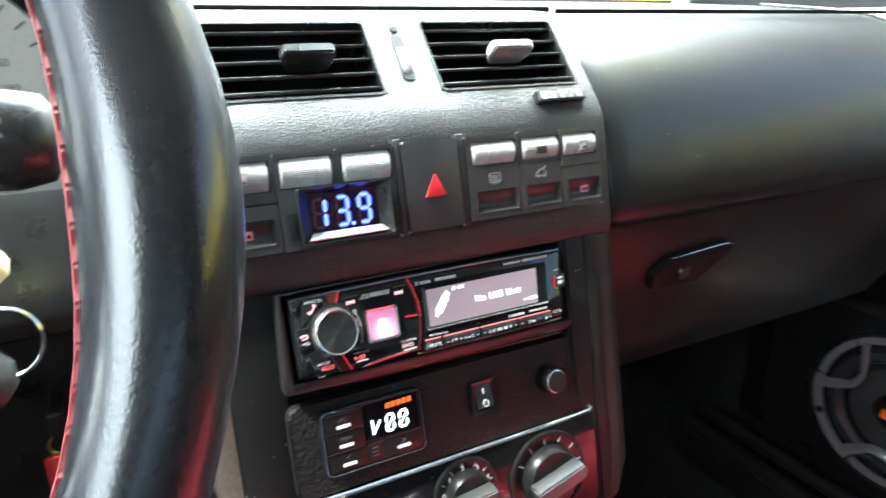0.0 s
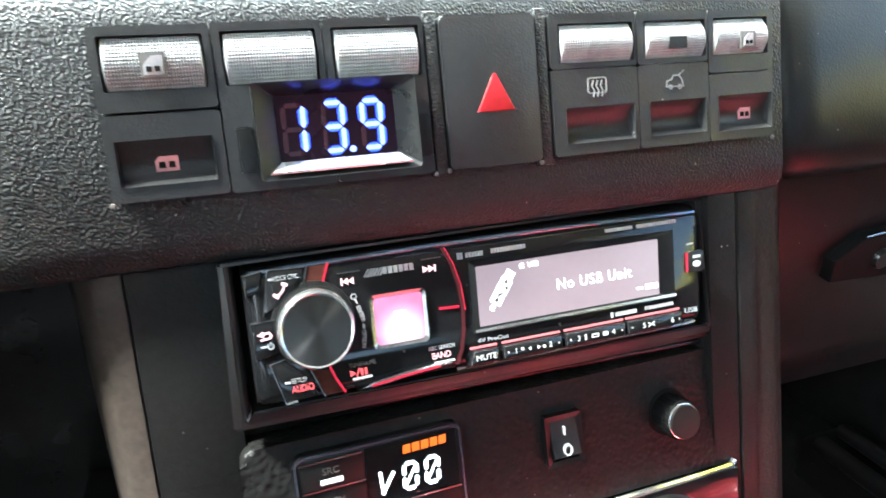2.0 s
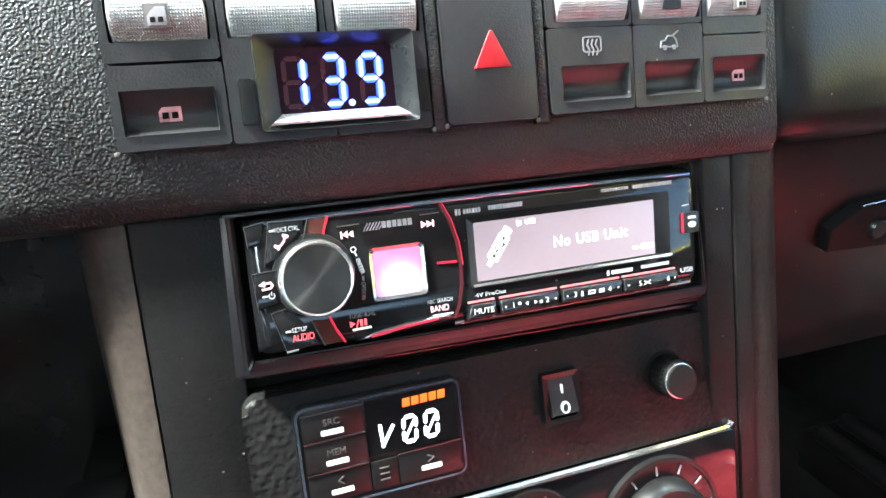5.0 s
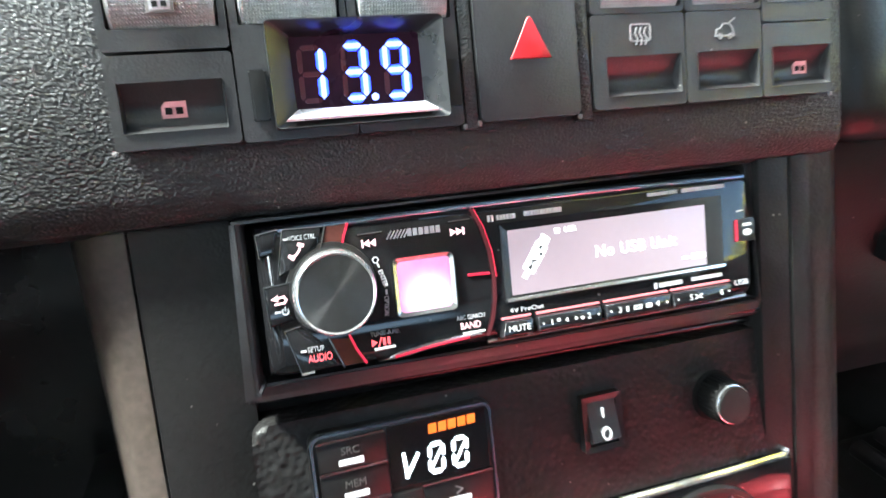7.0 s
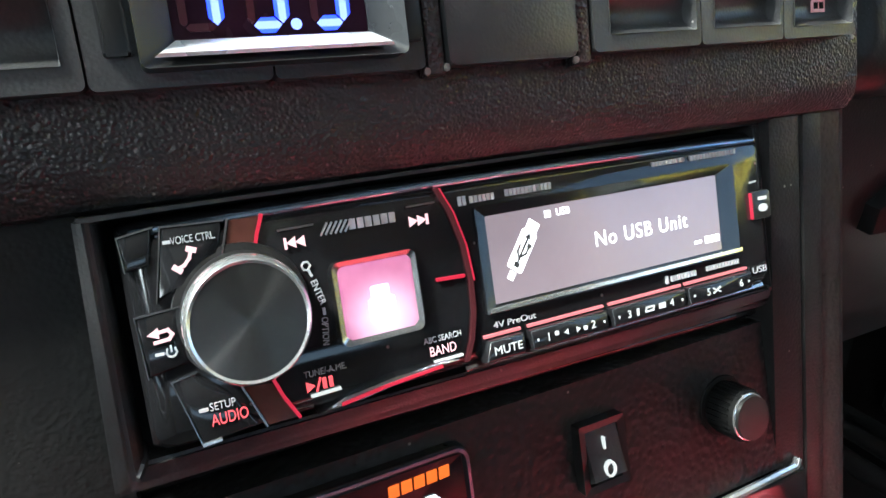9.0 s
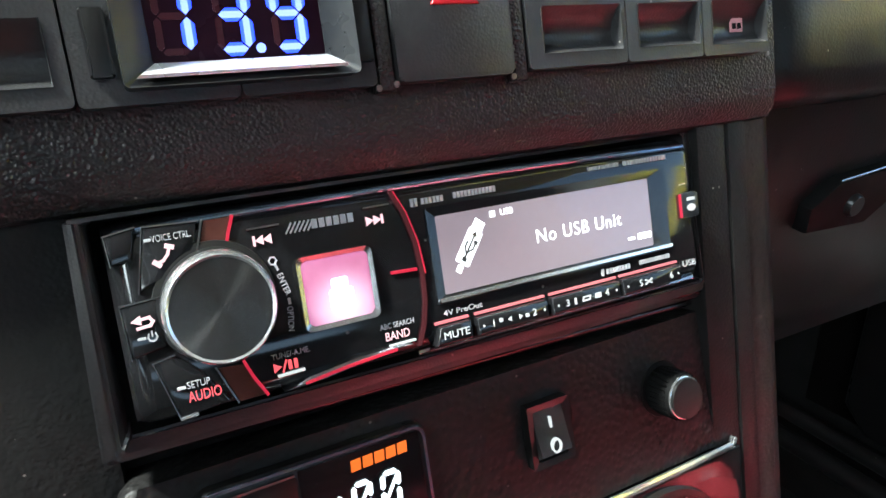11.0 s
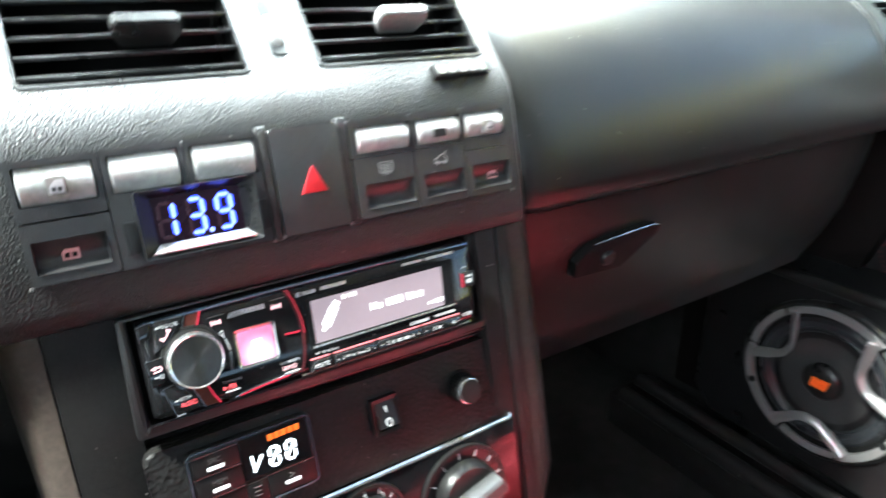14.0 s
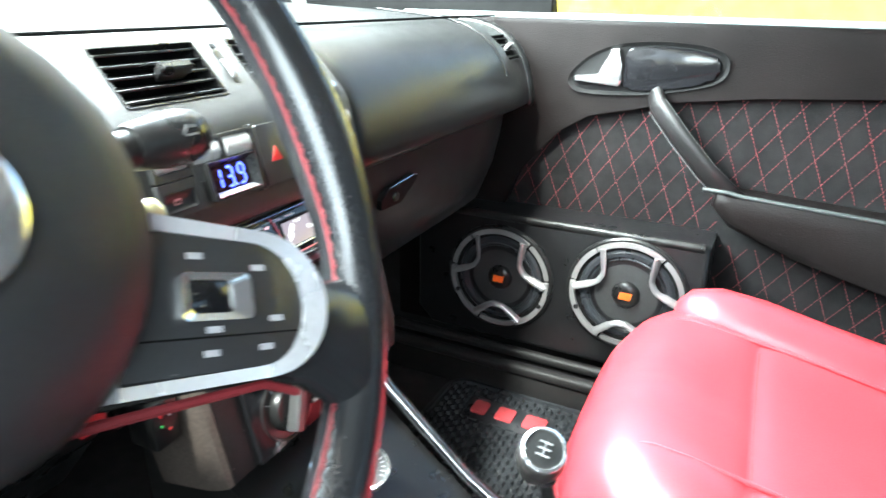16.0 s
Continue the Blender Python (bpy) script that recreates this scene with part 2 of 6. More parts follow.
def tube(pts, rad, M=I4, n=10, closed=False, bm=None, squash=1.0):
    """A round bar along points; rad: one radius or one for each point."""
    bm = bm or bmesh.new()
    P = [M @ Vector(p) for p in pts]
    rows, m = [], len(P)
    side = None
    for i, p in enumerate(P):
        a, b = (P[(i - 1) % m], P[(i + 1) % m]) if closed else (P[max(i - 1, 0)], P[min(i + 1, m - 1)])
        t = (b - a).normalized()
        if side is None:
            side = t.orthogonal().normalized()
        side = (side - t * side.dot(t)).normalized()
        up = t.cross(side)
        r = rad[i] if isinstance(rad, (list, tuple)) else rad
        rows.append([bm.verts.new(p + r * (math.cos(2 * math.pi * k / n) * side + squash * math.sin(2 * math.pi * k / n) * up)) for k in range(n)])
    for a, b in list(zip(rows, rows[1:])) + ([(rows[-1], rows[0])] if closed else []):
        for k in range(n):
            bm.faces.new((a[k], a[(k + 1) % n], b[(k + 1) % n], b[k]))
    if not closed:
        bm.faces.new(rows[0][::-1])
        bm.faces.new(rows[-1])
    return bm


def stroke(pts, w, d0, d1, M=PM, bm=None, closed=False):
    """A line of flat bars of width w."""
    bm = bm or bmesh.new()
    for (x0, y0), (x1, y1) in list(zip(pts, pts[1:])) + ([(pts[-1], pts[0])] if closed else []):
        L = math.hypot(x1 - x0, y1 - y0) or 1e-6
        tx, ty = (x1 - x0) / L * w / 2, (y1 - y0) / L * w / 2
        prism([(x0 - tx + ty, y0 - ty - tx), (x1 + tx + ty, y1 + ty - tx), (x1 + tx - ty, y1 + ty + tx), (x0 - tx - ty, y0 - ty + tx)], d0, d1, M, bm=bm)
    return bm


def box(c, s, bev=0.0, M=I4, bm=None, seg=2):
    own = bmesh.new()
    bmesh.ops.create_cube(own, size=1.0)
    own.transform(Matrix.Diagonal((*s, 1)))
    if bev:
        bmesh.ops.bevel(own, geom=list(own.edges), offset=bev, segments=seg, profile=0.5, affect="EDGES")
    own.transform(M @ Matrix.Translation(c))
    if bm is None:
        return own
    tmp = bpy.data.meshes.new("tmp")
    own.to_mesh(tmp)
    own.free()
    bm.from_mesh(tmp)
    bpy.data.meshes.remove(tmp)
    return bm


def loft(rows, bm=None, closed=False, caps=False, skip=None):
    """A skin over rows of as many points each; skip(i, j): faces left open."""
    bm = bm or bmesh.new()
    V = [[bm.verts.new(p) for p in r] for r in rows]
    n = len(rows[0])
    for i in range(len(V) - 1):
        for j in range(n if closed else n - 1):
            if skip and skip(i, j):
                continue
            bm.faces.new((V[i][j], V[i][(j + 1) % n], V[i + 1][(j + 1) % n], V[i + 1][j]))
    if caps:
        bm.faces.new(V[0][::-1])
        bm.faces.new(V[-1])
    return bm


def letters(body, u, v, h, material, parent, d=0.0, M=PM, turn=0.0, wide=None, name="lettering", align="CENTER", space=1.0):
    """Words in the built-in font, h: the height of a capital; wide: the width that they fill."""
    cu = bpy.data.curves.new(name, "FONT")
    cu.body, cu.size, cu.align_x, cu.align_y, cu.extrude = body, h / 0.70, align, "CENTER", 0.00008
    cu.space_character = space
    tmp = new("tmp_text", cu)
    bpy.context.view_layer.update()
    me = bpy.data.meshes.new_from_object(tmp)
    bpy.data.objects.remove(tmp)
    bpy.data.curves.remove(cu)
    bm = bmesh.new()
    bm.from_mesh(me)
    bpy.data.meshes.remove(me)
    k = 1.0
    if wide:
        xs = [w.co.x for w in bm.verts]
        k = wide / (max(xs) - min(xs))
    bm.transform(M @ Matrix.Translation((u, v, d)) @ pose(0, 0, 0, 0, 0, turn) @ Matrix.Diagonal((k, 1, 1, 1)))
    return part(name, bm, material, parent)


def spread(knots):
    """Moves points along the stack's width, knot by knot."""
    def moved(p):
        q = PM.inverted() @ p
        for (a, b), (c, d) in zip(knots, knots[1:]):
            if q.x <= c or (c, d) == knots[-1]:
                q.x = b + (q.x - a) * (d - b) / (c - a)
                break
        return PM @ q
    return moved


# ---- the setting: outside, floor, shell ----
tagged(part("ground", box((0.2, 0, -0.33), (60, 60, 0.06)), ASPHALT), "grey asphalt ground outside the car", "ground", kind="structure")
wall = part("wall_outside", box((2.7, 0, 0.50), (0.15, 9, 1.66), 0.01), YELLOW)
tagged(wall, "bright yellow painted wall outside the passenger window", "wall", kind="structure")
fl = part("floor", box((0.185, -0.35, 0.085), (1.5, 2.5, 0.04)), CARPET)
tagged(fl, "black carpeted car floor", "floor", kind="structure")
tagged(part("wall_front", box((0.185, 0.885, 0.43), (1.5, 0.05, 0.7)), CARPET), "black carpeted bulkhead behind the dashboard", "bulkhead", kind="structure")
# unseen rear wall, raised to cut the sky light from behind
bm = box((0.185, -1.62, 0.52), (1.5, 0.06, 0.88))
box((0.185, -1.55, 1.2), (1.5, 0.1, 0.14), bm=bm)
tagged(part("wall_back", bm, CARPET), "unseen dark rear wall below the rear window, raised against sky light", "wall", kind="structure")
tagged(part("ceiling", box((0.185, -0.70, 1.245), (1.5, 1.85, 0.05), 0.015), CARPAINT), "light grey cloth headliner", "ceiling", kind="structure")
pil = bmesh.new()
for sx in (-0.54, 0.91):
    tube([(sx, 0.86, 0.78), (sx - math.copysign(0.05, sx), 0.55, 1.03), (sx - math.copysign(0.08, sx), 0.22, 1.22)], 0.035, bm=pil)
    tube([(sx, -0.42, 0.70), (sx - math.copysign(0.06, sx), -0.48, 1.22)], 0.05, bm=pil)
    tube([(sx, -1.5, 0.70), (sx - math.copysign(0.08, sx), -1.45, 1.22)], 0.09, bm=pil)
tagged(part("trim_pillars", pil, CARPAINT), "grey windscreen and door pillars", "pillar", kind="structure")
ws = part("window_1", loft([[(x, 0.86, 0.79), (x, 0.24, 1.22)] for x in (-0.50, 0.185, 0.87)]), PANE)
ws.visible_shadow = False
tagged(ws, "clear sloping windscreen glass", "windscreen", kind="structure")
# driver's side, plain; its rear is closed to the roof to block sky light
tagged(part("wall_left", box((-0.1, -1.1, 0.66), (0.05, 1.0, 1.14), 0.01, Matrix.Translation((-0.43, 0, 0)), box((-0.53, -0.3, 0.40), (0.06, 2.6, 0.68), 0.02)), DOORSKIN), "unseen plain black driver's side, its rear closed against sky light", "wall", kind="structure")
tagged(part("wall_right", box((0.905, 0.60, 0.42), (0.05, 0.60, 0.68), 0.01), CARPET), "black carpeted kick panel in the passenger footwell", "wall", kind="structure")
# unseen panel added over the right rear opening to block sky light
tagged(part("wall_light_block", box((0.905, -1.1, 0.66), (0.05, 1.1, 1.14), 0.01), DOORSKIN), "unseen black panel closing the right rear against sky light", "wall", kind="structure")
# sill and step beside the passenger's floor
bm = box((0.80, -0.30, 0.125), (0.10, 1.9, 0.07), 0.015)
tube([(0.758, 0.62, 0.165), (0.758, -1.0, 0.165)], 0.012, bm=bm)
tube([(0.79, 0.62, 0.178), (0.79, -1.0, 0.178)], 0.010, bm=bm)
tagged(part("trim_step", bm, CONSOLE), "black plastic door step trim with ribs", "sill", kind="structure")

# ---- dashboard ----
dash = thing("dashboard", "black grained plastic car dashboard, sunlit on top", "dashboard", (0.185, 0.40, 0.60))
PROF = [(0.86, 0.775), (0.70, 0.772), (0.55, 0.766), (0.45, 0.760), (0.418, 0.758), (0.400, 0.757), (0.392, 0.755), (0.3845, 0.7515), (0.3515, 0.7165), (0.3455, 0.7105), (0.3405, 0.7045),
        (0.3375, 0.699), (0.3357, 0.695), (0.3265, 0.657), (0.3222, 0.639), (0.3218, 0.634), (0.3235, 0.630), (0.329, 0.627), (0.345, 0.626), (0.42, 0.626)]
VENTS = ((0.080, 0.168), (0.200, 0.291))
xs = [0.028, 0.034, 0.05, 0.080, 0.168, 0.184, 0.200, 0.291, 0.299, 0.303]


def inset(x, y, z):
    """The rounded ends of the middle part of the dashboard."""
    e = 0.0
    if x > 0.300:
        e = 0.004
    if x < 0.030:
        e = 0.004
    return (x, y + e, z - e * 0.3)


rows = [[inset(x, y, z) for y, z in PROF] for x in xs]
bm = loft(rows, skip=lambda i, j: j == 7 and any(abs(xs[i] - a) < 1e-6 for a, b in VENTS))
part("centre_pad", bm, PAD, dash, "black grained plastic with dust")
# black slot along the top edge
part("defrost_slot", box((0.150, 0.420, 0.7588), (0.33, 0.006, 0.004), 0.001), DEEP, dash)
part("seam", box((0.60, 0.425, 0.7578), (0.55, 0.0015, 0.003)), DEEP, dash)
# passenger's side: a smooth bulge that turns away at the door
PPROF = [(0.86, 0.775), (0.70, 0.772), (0.55, 0.766), (0.47, 0.760), (0.43, 0.755), (0.40, 0.747), (0.375, 0.735), (0.355, 0.719), (0.341, 0.700), (0.332, 0.680), (0.3265, 0.660), (0.3235, 0.645), (0.3232, 0.636), (0.326, 0.631), (0.345, 0.629)]


def passenger(x, y, z):
    t = max(0.0, (x - 0.66) / 0.17)
    k = max(0.0, (0.47 - y) / 0.15)
    s = 0.005 * math.exp(-max(0.0, x - 0.3035) / 0.004)
    return (x, y + 0.020 * t ** 2.2 * k + s, z - 0.012 * t ** 2 * (1 - 0.5 * k))


pxs = (0.3035, 0.306, 0.310, 0.318, 0.33, 0.36, 0.42, 0.50, 0.58, 0.64, 0.67, 0.70, 0.73, 0.76, 0.79, 0.815, 0.83)
bm = loft([[passenger(x, y, z) for y, z in PPROF] for x in pxs], skip=lambda i, j: j in (6, 7) and pxs[i] in (0.73, 0.76))
part("passenger_pad", bm, PADFINE, dash, "smooth black plastic pad", sharp=60)
# end trim arc beside the side vent
part("end_trim", tube([passenger(0.695, y, z + 0.001) for y, z in PPROF[2:10]], 0.0022), PADFINE, dash)
part("end_trim", tube([passenger(0.822, y, z) for y, z in PPROF[3:14]], 0.008), PADFINE, dash)
# driver's side: lower panel behind the wheel, and the cluster's hood
DPROF = [(0.372, 0.690), (0.355, 0.689), (0.343, 0.686), (0.337, 0.678), (0.3265, 0.650), (0.3222, 0.639), (0.3218, 0.634), (0.3235, 0.630), (0.329, 0.627), (0.345, 0.626), (0.42, 0.626)]
bm = loft([[(x, y + e, z) for y, z in DPROF] for x, e in ((-0.49, 0), (-0.3, 0), (-0.1, 0), (0.0, 0), (0.028, 0.002))])
part("lower_panel", bm, SATINBLACK, dash, "satin black plastic with scratches")
bm = loft([[(-0.30, y, z), (-0.26, y, z + 0.05), (-0.13, y, z + 0.075), (0.0, y, z + 0.052), (0.020, y, z + 0.02), (0.024, y, z - 0.04)] for y, z in ((0.375, 0.745), (0.378, 0.752), (0.40, 0.756), (0.52, 0.745), (0.62, 0.725))])
part("cluster_hood", bm, PAD, dash, sharp=60)
bm = loft([[(-0.49, y, z), (-0.25, y, z), (0.04, y, z)] for y, z in PROF[:4]])
part("driver_top", bm, PAD, dash)
# knee panel under the driver's side
bm = loft([[(x, y, z) for y, z in ((0.43, 0.627), (0.365, 0.622), (0.352, 0.590), (0.362, 0.545), (0.40, 0.48), (0.47, 0.40))] for x in (-0.49, -0.2, 0.0, 0.052)])
part("knee_panel", bm, SATINBLACK, dash)
# glove box
lid = part("glovebox_lid", loft([[(x, y + 0.05 * max(0, (x - 0.66) / 0.17) ** 2, z) for y, z in ((0.342, 0.6285), (0.341, 0.622), (0.347, 0.580), (0.358, 0.530), (0.375, 0.490), (0.42, 0.46), (0.60, 0.45))] for x in (0.3115, 0.318, 0.45, 0.60, 0.70, 0.79, 0.83)]), PADFINE, dash, "smooth black glovebox lid")
GM = pose(0.392, 0.3435, 0.583, 99, 0, 0)
part("handle", prism([(-0.030, -0.012), (0.012, -0.014), (0.042, 0.006), (0.044, 0.012), (0.034, 0.014), (-0.018, 0.010), (-0.032, 0.0)], -0.004, 0.0035, GM, 0.0015), DEEP, lid, "dull black latch")
# highlight along the latch's top, modelled as a thin steel bar
part("handle_glint", tube([(-0.018, 0.011, 0.003), (0.01, 0.0135, 0.0035), (0.036, 0.0145, 0.003), (0.045, 0.012, 0.002)], 0.0005, GM, 6), STEEL, lid)
part("lock", lathe([(0, 0.006), (0.0045, 0.006), (0.0055, 0.0045), (0.0055, 0.0)], GM @ Matrix.Translation((-0.004, -0.002, 0)), 20), SATINBLACK, lid, "small round metal lock")

# ---- centre stack ----
stack = thing("centre_stack", "dark plastic centre stack below the dashboard switches", "console", (0.185, 0.34, 0.44))
bm = slab(0.068, 0.0945, -0.165, 0.016, -0.05, -0.006, 0, 0.001)
part("column", bm, CONSOLE, stack)
part("column", slab(0.2685, 0.2815, -0.165, 0.016, -0.05, -0.005, 0, 0.0012), CONSOLE, stack)
part("column", slab(0.2820, 0.2905, -0.160, 0.016, -0.05, -0.0045, 0, 0.0015), CONSOLE, stack)
side = [(0.2907, -0.006), (0.299, -0.0055), (0.306, -0.009), (0.3095, -0.016), (0.310, -0.07)]
part("edge_trim", loft([[PM @ Vector((u + (0.0 if v > -0.14 else (v + 0.14) * 0.35), v, d)) for u, d in side] for v in (0.016, -0.06, -0.14, -0.163)]), SCUFFED, stack, "lighter grey side edge")
# left edge, coloured lighter and warmer to carry its highlight
bm = loft([[PM @ Vector((u + 0.0035 * (0.01 - v) / 0.1 * k, v, d)) for u, d, k in ((0.0675, -0.0062, 0), (0.060, -0.0075, 0.5), (0.054, -0.013, 1), (0.0505, -0.022, 1.2), (0.050, -0.07, 1.2))] for v in (0.012, -0.02, -0.08, -0.165)])
part("edge_trim", bm, EDGESHEEN, stack, "lighter grey side edge")
part("backing", slab(0.070, 0.296, -0.165, 0.014, -0.08, -0.03), DEEP, stack)
# storage pod plate below the radio
def pod_lean(p):
    """The plate turns away from the driver, most at its upper edge."""
    q = PM.inverted() @ p
    across = min(1.0, max(0.0, (q.x - 0.10) / 0.17))
    down = min(1.0, max(0.0, (-0.0525 - q.y) / 0.045))
    return PM @ Vector((q.x, q.y - 0.0030 * across * (1 - 0.4 * down), q.z - 0.0095 * across * (1 - 0.5 * down)))


SETBACK.append(pod_lean)
pod = part("switch_plate", prism([(x, y) for x, y in rrect(0.0918, 0.2762, -0.0958, -0.0475, 0.005, 6)], -0.03, 0.0, PM, 0.0020, 3), LEATHERETTE, stack, "grained black plate with rounded corners")
part("shelf", slab(0.094, 0.2665, -0.0470, -0.0420, -0.03, -0.010, 0, 0.001), DEEP, stack)
part("chrome_strip", tube([PM @ Vector((u, -0.0972 + k, 0.0015)) for u, k in ((0.0925, 0), (0.12, -0.0004), (0.18, -0.0002), (0.25, 0), (0.2745, 0.0006), (0.2765, 0.003))], 0.0013, n=8), CHROME, stack, "thin bright chrome strip")
SETBACK.clear()
# heater panel
hp = [(0.0925, -0.165), (0.262, -0.168), (0.277, -0.155), (0.277, -0.0985), (0.0925, -0.0985)]
heat = part("heater_panel", prism(hp, -0.03, -0.001, PM, 0.0015), GLOSS, stack, "glossy black heater control panel")


def rotary(u, v, r, turn):
    M = PM @ Matrix.Translation((u, v, -0.001)) @ pose(0, 0, 0, 0, 0, turn)
    k = part("heater_knob", lathe([(r * 0.74, 0.001), (r * 0.72, 0.006), (r * 0.64, 0.0085), (0, 0.0088)], M, 40), SATINBLACK, stack, "black rotary heater knob")
    part("dial_ring", lathe([(r + 0.0015, 0), (r + 0.0012, 0.0022), (r - 0.0006, 0.0024), (r - 0.001, 0.0012), (r * 0.72, 0.001)], M, 48), SATINBLACK, k)
    rr = r * 0.70
    g = loft([[M @ Vector((x, y * w, h)) for x, y in ((-rr, -1), (rr * 0.9, -1), (rr * 1.02, 0), (rr * 0.9, 1), (-rr, 1))] for w, h in ((r * 0.26, 0.0085), (r * 0.24, 0.014), (r * 0.15, 0.0175))], closed=True, caps=True)
    bmesh.ops.bevel(g, geom=list(g.edges), offset=0.0008, segments=2, affect="EDGES")
    part("grip", g, GRIPGREY, k, "worn grey bar grip")
    for i in range(9):
        a = radians(150 - 28 * i)
        c, s = math.cos(a), math.sin(a)
        part("scale_mark", stroke([(u + c * r * 0.80, v + s * r * 0.80), (u + c * r * 0.92, v + s * r * 0.92)], 0.0007, 0.0005, 0.0009), GREYPRINT, k)
    return k


rotary(0.239, -0.128, 0.0255, 14)
k2 = rotary(0.1835, -0.120, 0.0185, 5)
rotary(0.128, -0.136, 0.0255, 62)
for i, ch in enumerate("01234"):
    a = radians(172 - 38 * i)
    letters(ch, 0.1835 + 0.0145 * math.cos(a), -0.120 + 0.0145 * math.sin(a), 0.0028, WHITEPRINT, k2, 0.0012)
sl = thing("heater_slider", "horizontal heater slider with grey tab", "slider", PM @ Vector((0.18, -0.148, 0)))
part("slot", slab(0.155, 0.205, -0.1495, -0.1465, -0.002, 0.0003), DEEP, sl)
part("tab", slab(0.182, 0.204, -0.1505, -0.1455, 0, 0.007, 0.001, 0.0012), TABGREY, sl)
part("rail", slab(0.155, 0.182, -0.1492, -0.1468, 0, 0.003, 0, 0.0008), TABGREY, sl)
rb = thing("round_button", "small round glossy button under the slider", "button", PM @ Vector((0.193, -0.160, 0)))
part("cap", lathe([(0.0065, -0.001), (0.0065, 0.001), (0.0055, 0.0016), (0.0, 0.0014)], PM @ Matrix.Translation((0.193, -0.1595, 0)), 28), GLOSS, rb)

# ---- air vents ----
VC = Vector((0, 0.368, 0.734))
VM = Matrix(((1, 0, 0, 0), (0, 0.6860, -0.7276, VC.y), (0, 0.7276, 0.6860, VC.z), (0, 0, 0, 1)))


def air_vent(u0, u1, tab, hw=0.0245, M=VM, slats=5, tabmat=SATINBLACK, tabw=0.014):
    v = thing("air_vent", "black air vent with horizontal slats and a slider tab", "air vent", M @ Vector(((u0 + u1) / 2, -hw, -0.01)), "dashboard vents")
    o, i = rrect(u0, u1, -hw, hw, 0.003), rrect(u0 + 0.0015, u1 - 0.0015, -hw + 0.0015, hw - 0.0015, 0.002)
    part("frame", ring(o, i, -0.028, 0.0006, M), SATINBLACK, v)
    part("duct", slab(u0, u1, -hw, hw, -0.032, -0.026, M=M), DEEP, v)
    for k in range(slats):
        y = -hw + (k + 0.62) * 2 * hw / (slats + 0.25)
        part("slat", box((0, 0, 0), (u1 - u0 - 0.003, 0.014, 0.0018), 0.0006, M @ Matrix.Translation(((u0 + u1) / 2, y + 0.004, -0.0065)) @ pose(0, 0, 0, -50, 0, 0)), SATINBLACK, v)
    g = loft([[M @ Vector((tab + x * w, y * w - 0.001, z)) for x, y in ((-tabw, -0.0030), (tabw, -0.0030), (tabw, 0.0034), (-tabw, 0.0034))] for w, z in ((0.75, -0.006), (0.95, 0.001), (1.0, 0.006), (0.9, 0.010))], closed=True, caps=True)
    bmesh.ops.bevel(g, geom=list(g.edges), offset=0.0009, segments=2, affect="EDGES")
    part("tab", g, tabmat, v)
    return v


air_vent(0.080, 0.168, 0.131)
air_vent(0.200, 0.291, 0.250, tabmat=TABGREY)
tw = thing("vent_wheel", "ribbed thumb wheel between the two air vents", "thumb wheel", VM @ Vector((0.184, 0, 0)))
part("slot", slab(0.1805, 0.1875, -0.016, 0.014, -0.004, 0.0006, 0.002, M=VM), PADFINE, tw)
bm = lathe([(0, -0.0025), (0.013, -0.0025), (0.0135, 0), (0.013, 0.0025), (0, 0.0025)], VM @ Matrix.Translation((0.184, -0.003, -0.0095)) @ pose(0, 0, 0, 0, 90, 0), 36)
part("wheel", bm, KNURL_GLARE, tw)
part("notch", slab(0.182, 0.1868, 0.0165, 0.0205, -0.001, 0.0008, 0.001, M=VM), DEEP, tw)
SV = Matrix.Translation((0.760, 0.3628, 0.7150)) @ pose(0, 0, 0, 0, 0, 2) @ pose(0, 0, 0, 45.8, 0, 0) @ Matrix.Translation((0, 0, 0.0008))
air_vent(-0.0305, 0.0305, 0.004, 0.0242, SV, 4, TABGREY, 0.008)

# ---- dashboard emblem ----
bd = thing("emblem", "small chrome emblem bar glued on the dashboard", "emblem", (0.272, 0.343, 0.706))
EM = Matrix.Translation((0.272, 0.3435, 0.7105)) @ pose(0, 0, 0, 51, 0, 1.5)
part("bar", slab(-0.017, 0.017, -0.0035, 0.0035, -0.004, 0.0022, 0.0008, 0.0006, M=EM), SATINBLACK, bd)
bm = bmesh.new()
for k in range(5):
    slab(-0.0150 + k * 0.0062, -0.0104 + k * 0.0062, -0.0026, 0.0026, 0.0018, 0.0030, 0.0006, M=EM, bm=bm)
part("raised_marks", bm, CHROME, bd)

# ---- dashboard switches ----
def car_window_icon(u, v, s, parent, m, d, inner=DEEP):
    """A pale car door with two dark marks in its lower half."""
    door_ = [(u - s, v - s), (u + s, v - s), (u + s, v + s), (u - s * 0.05, v + s), (u - s * 0.62, v + s * 0.45), (u - s, v - s * 0.05)]
    tile = part("symbol", prism(door_, d, d + 0.0003), m, parent)
    for e in (-0.42, 0.42):
        part("symbol_mark", prism(rrect(u + s * (e - 0.28), u + s * (e + 0.28), v - s * 0.70, v - s * 0.12), d + 0.0003, d + 0.0005), inner, tile)


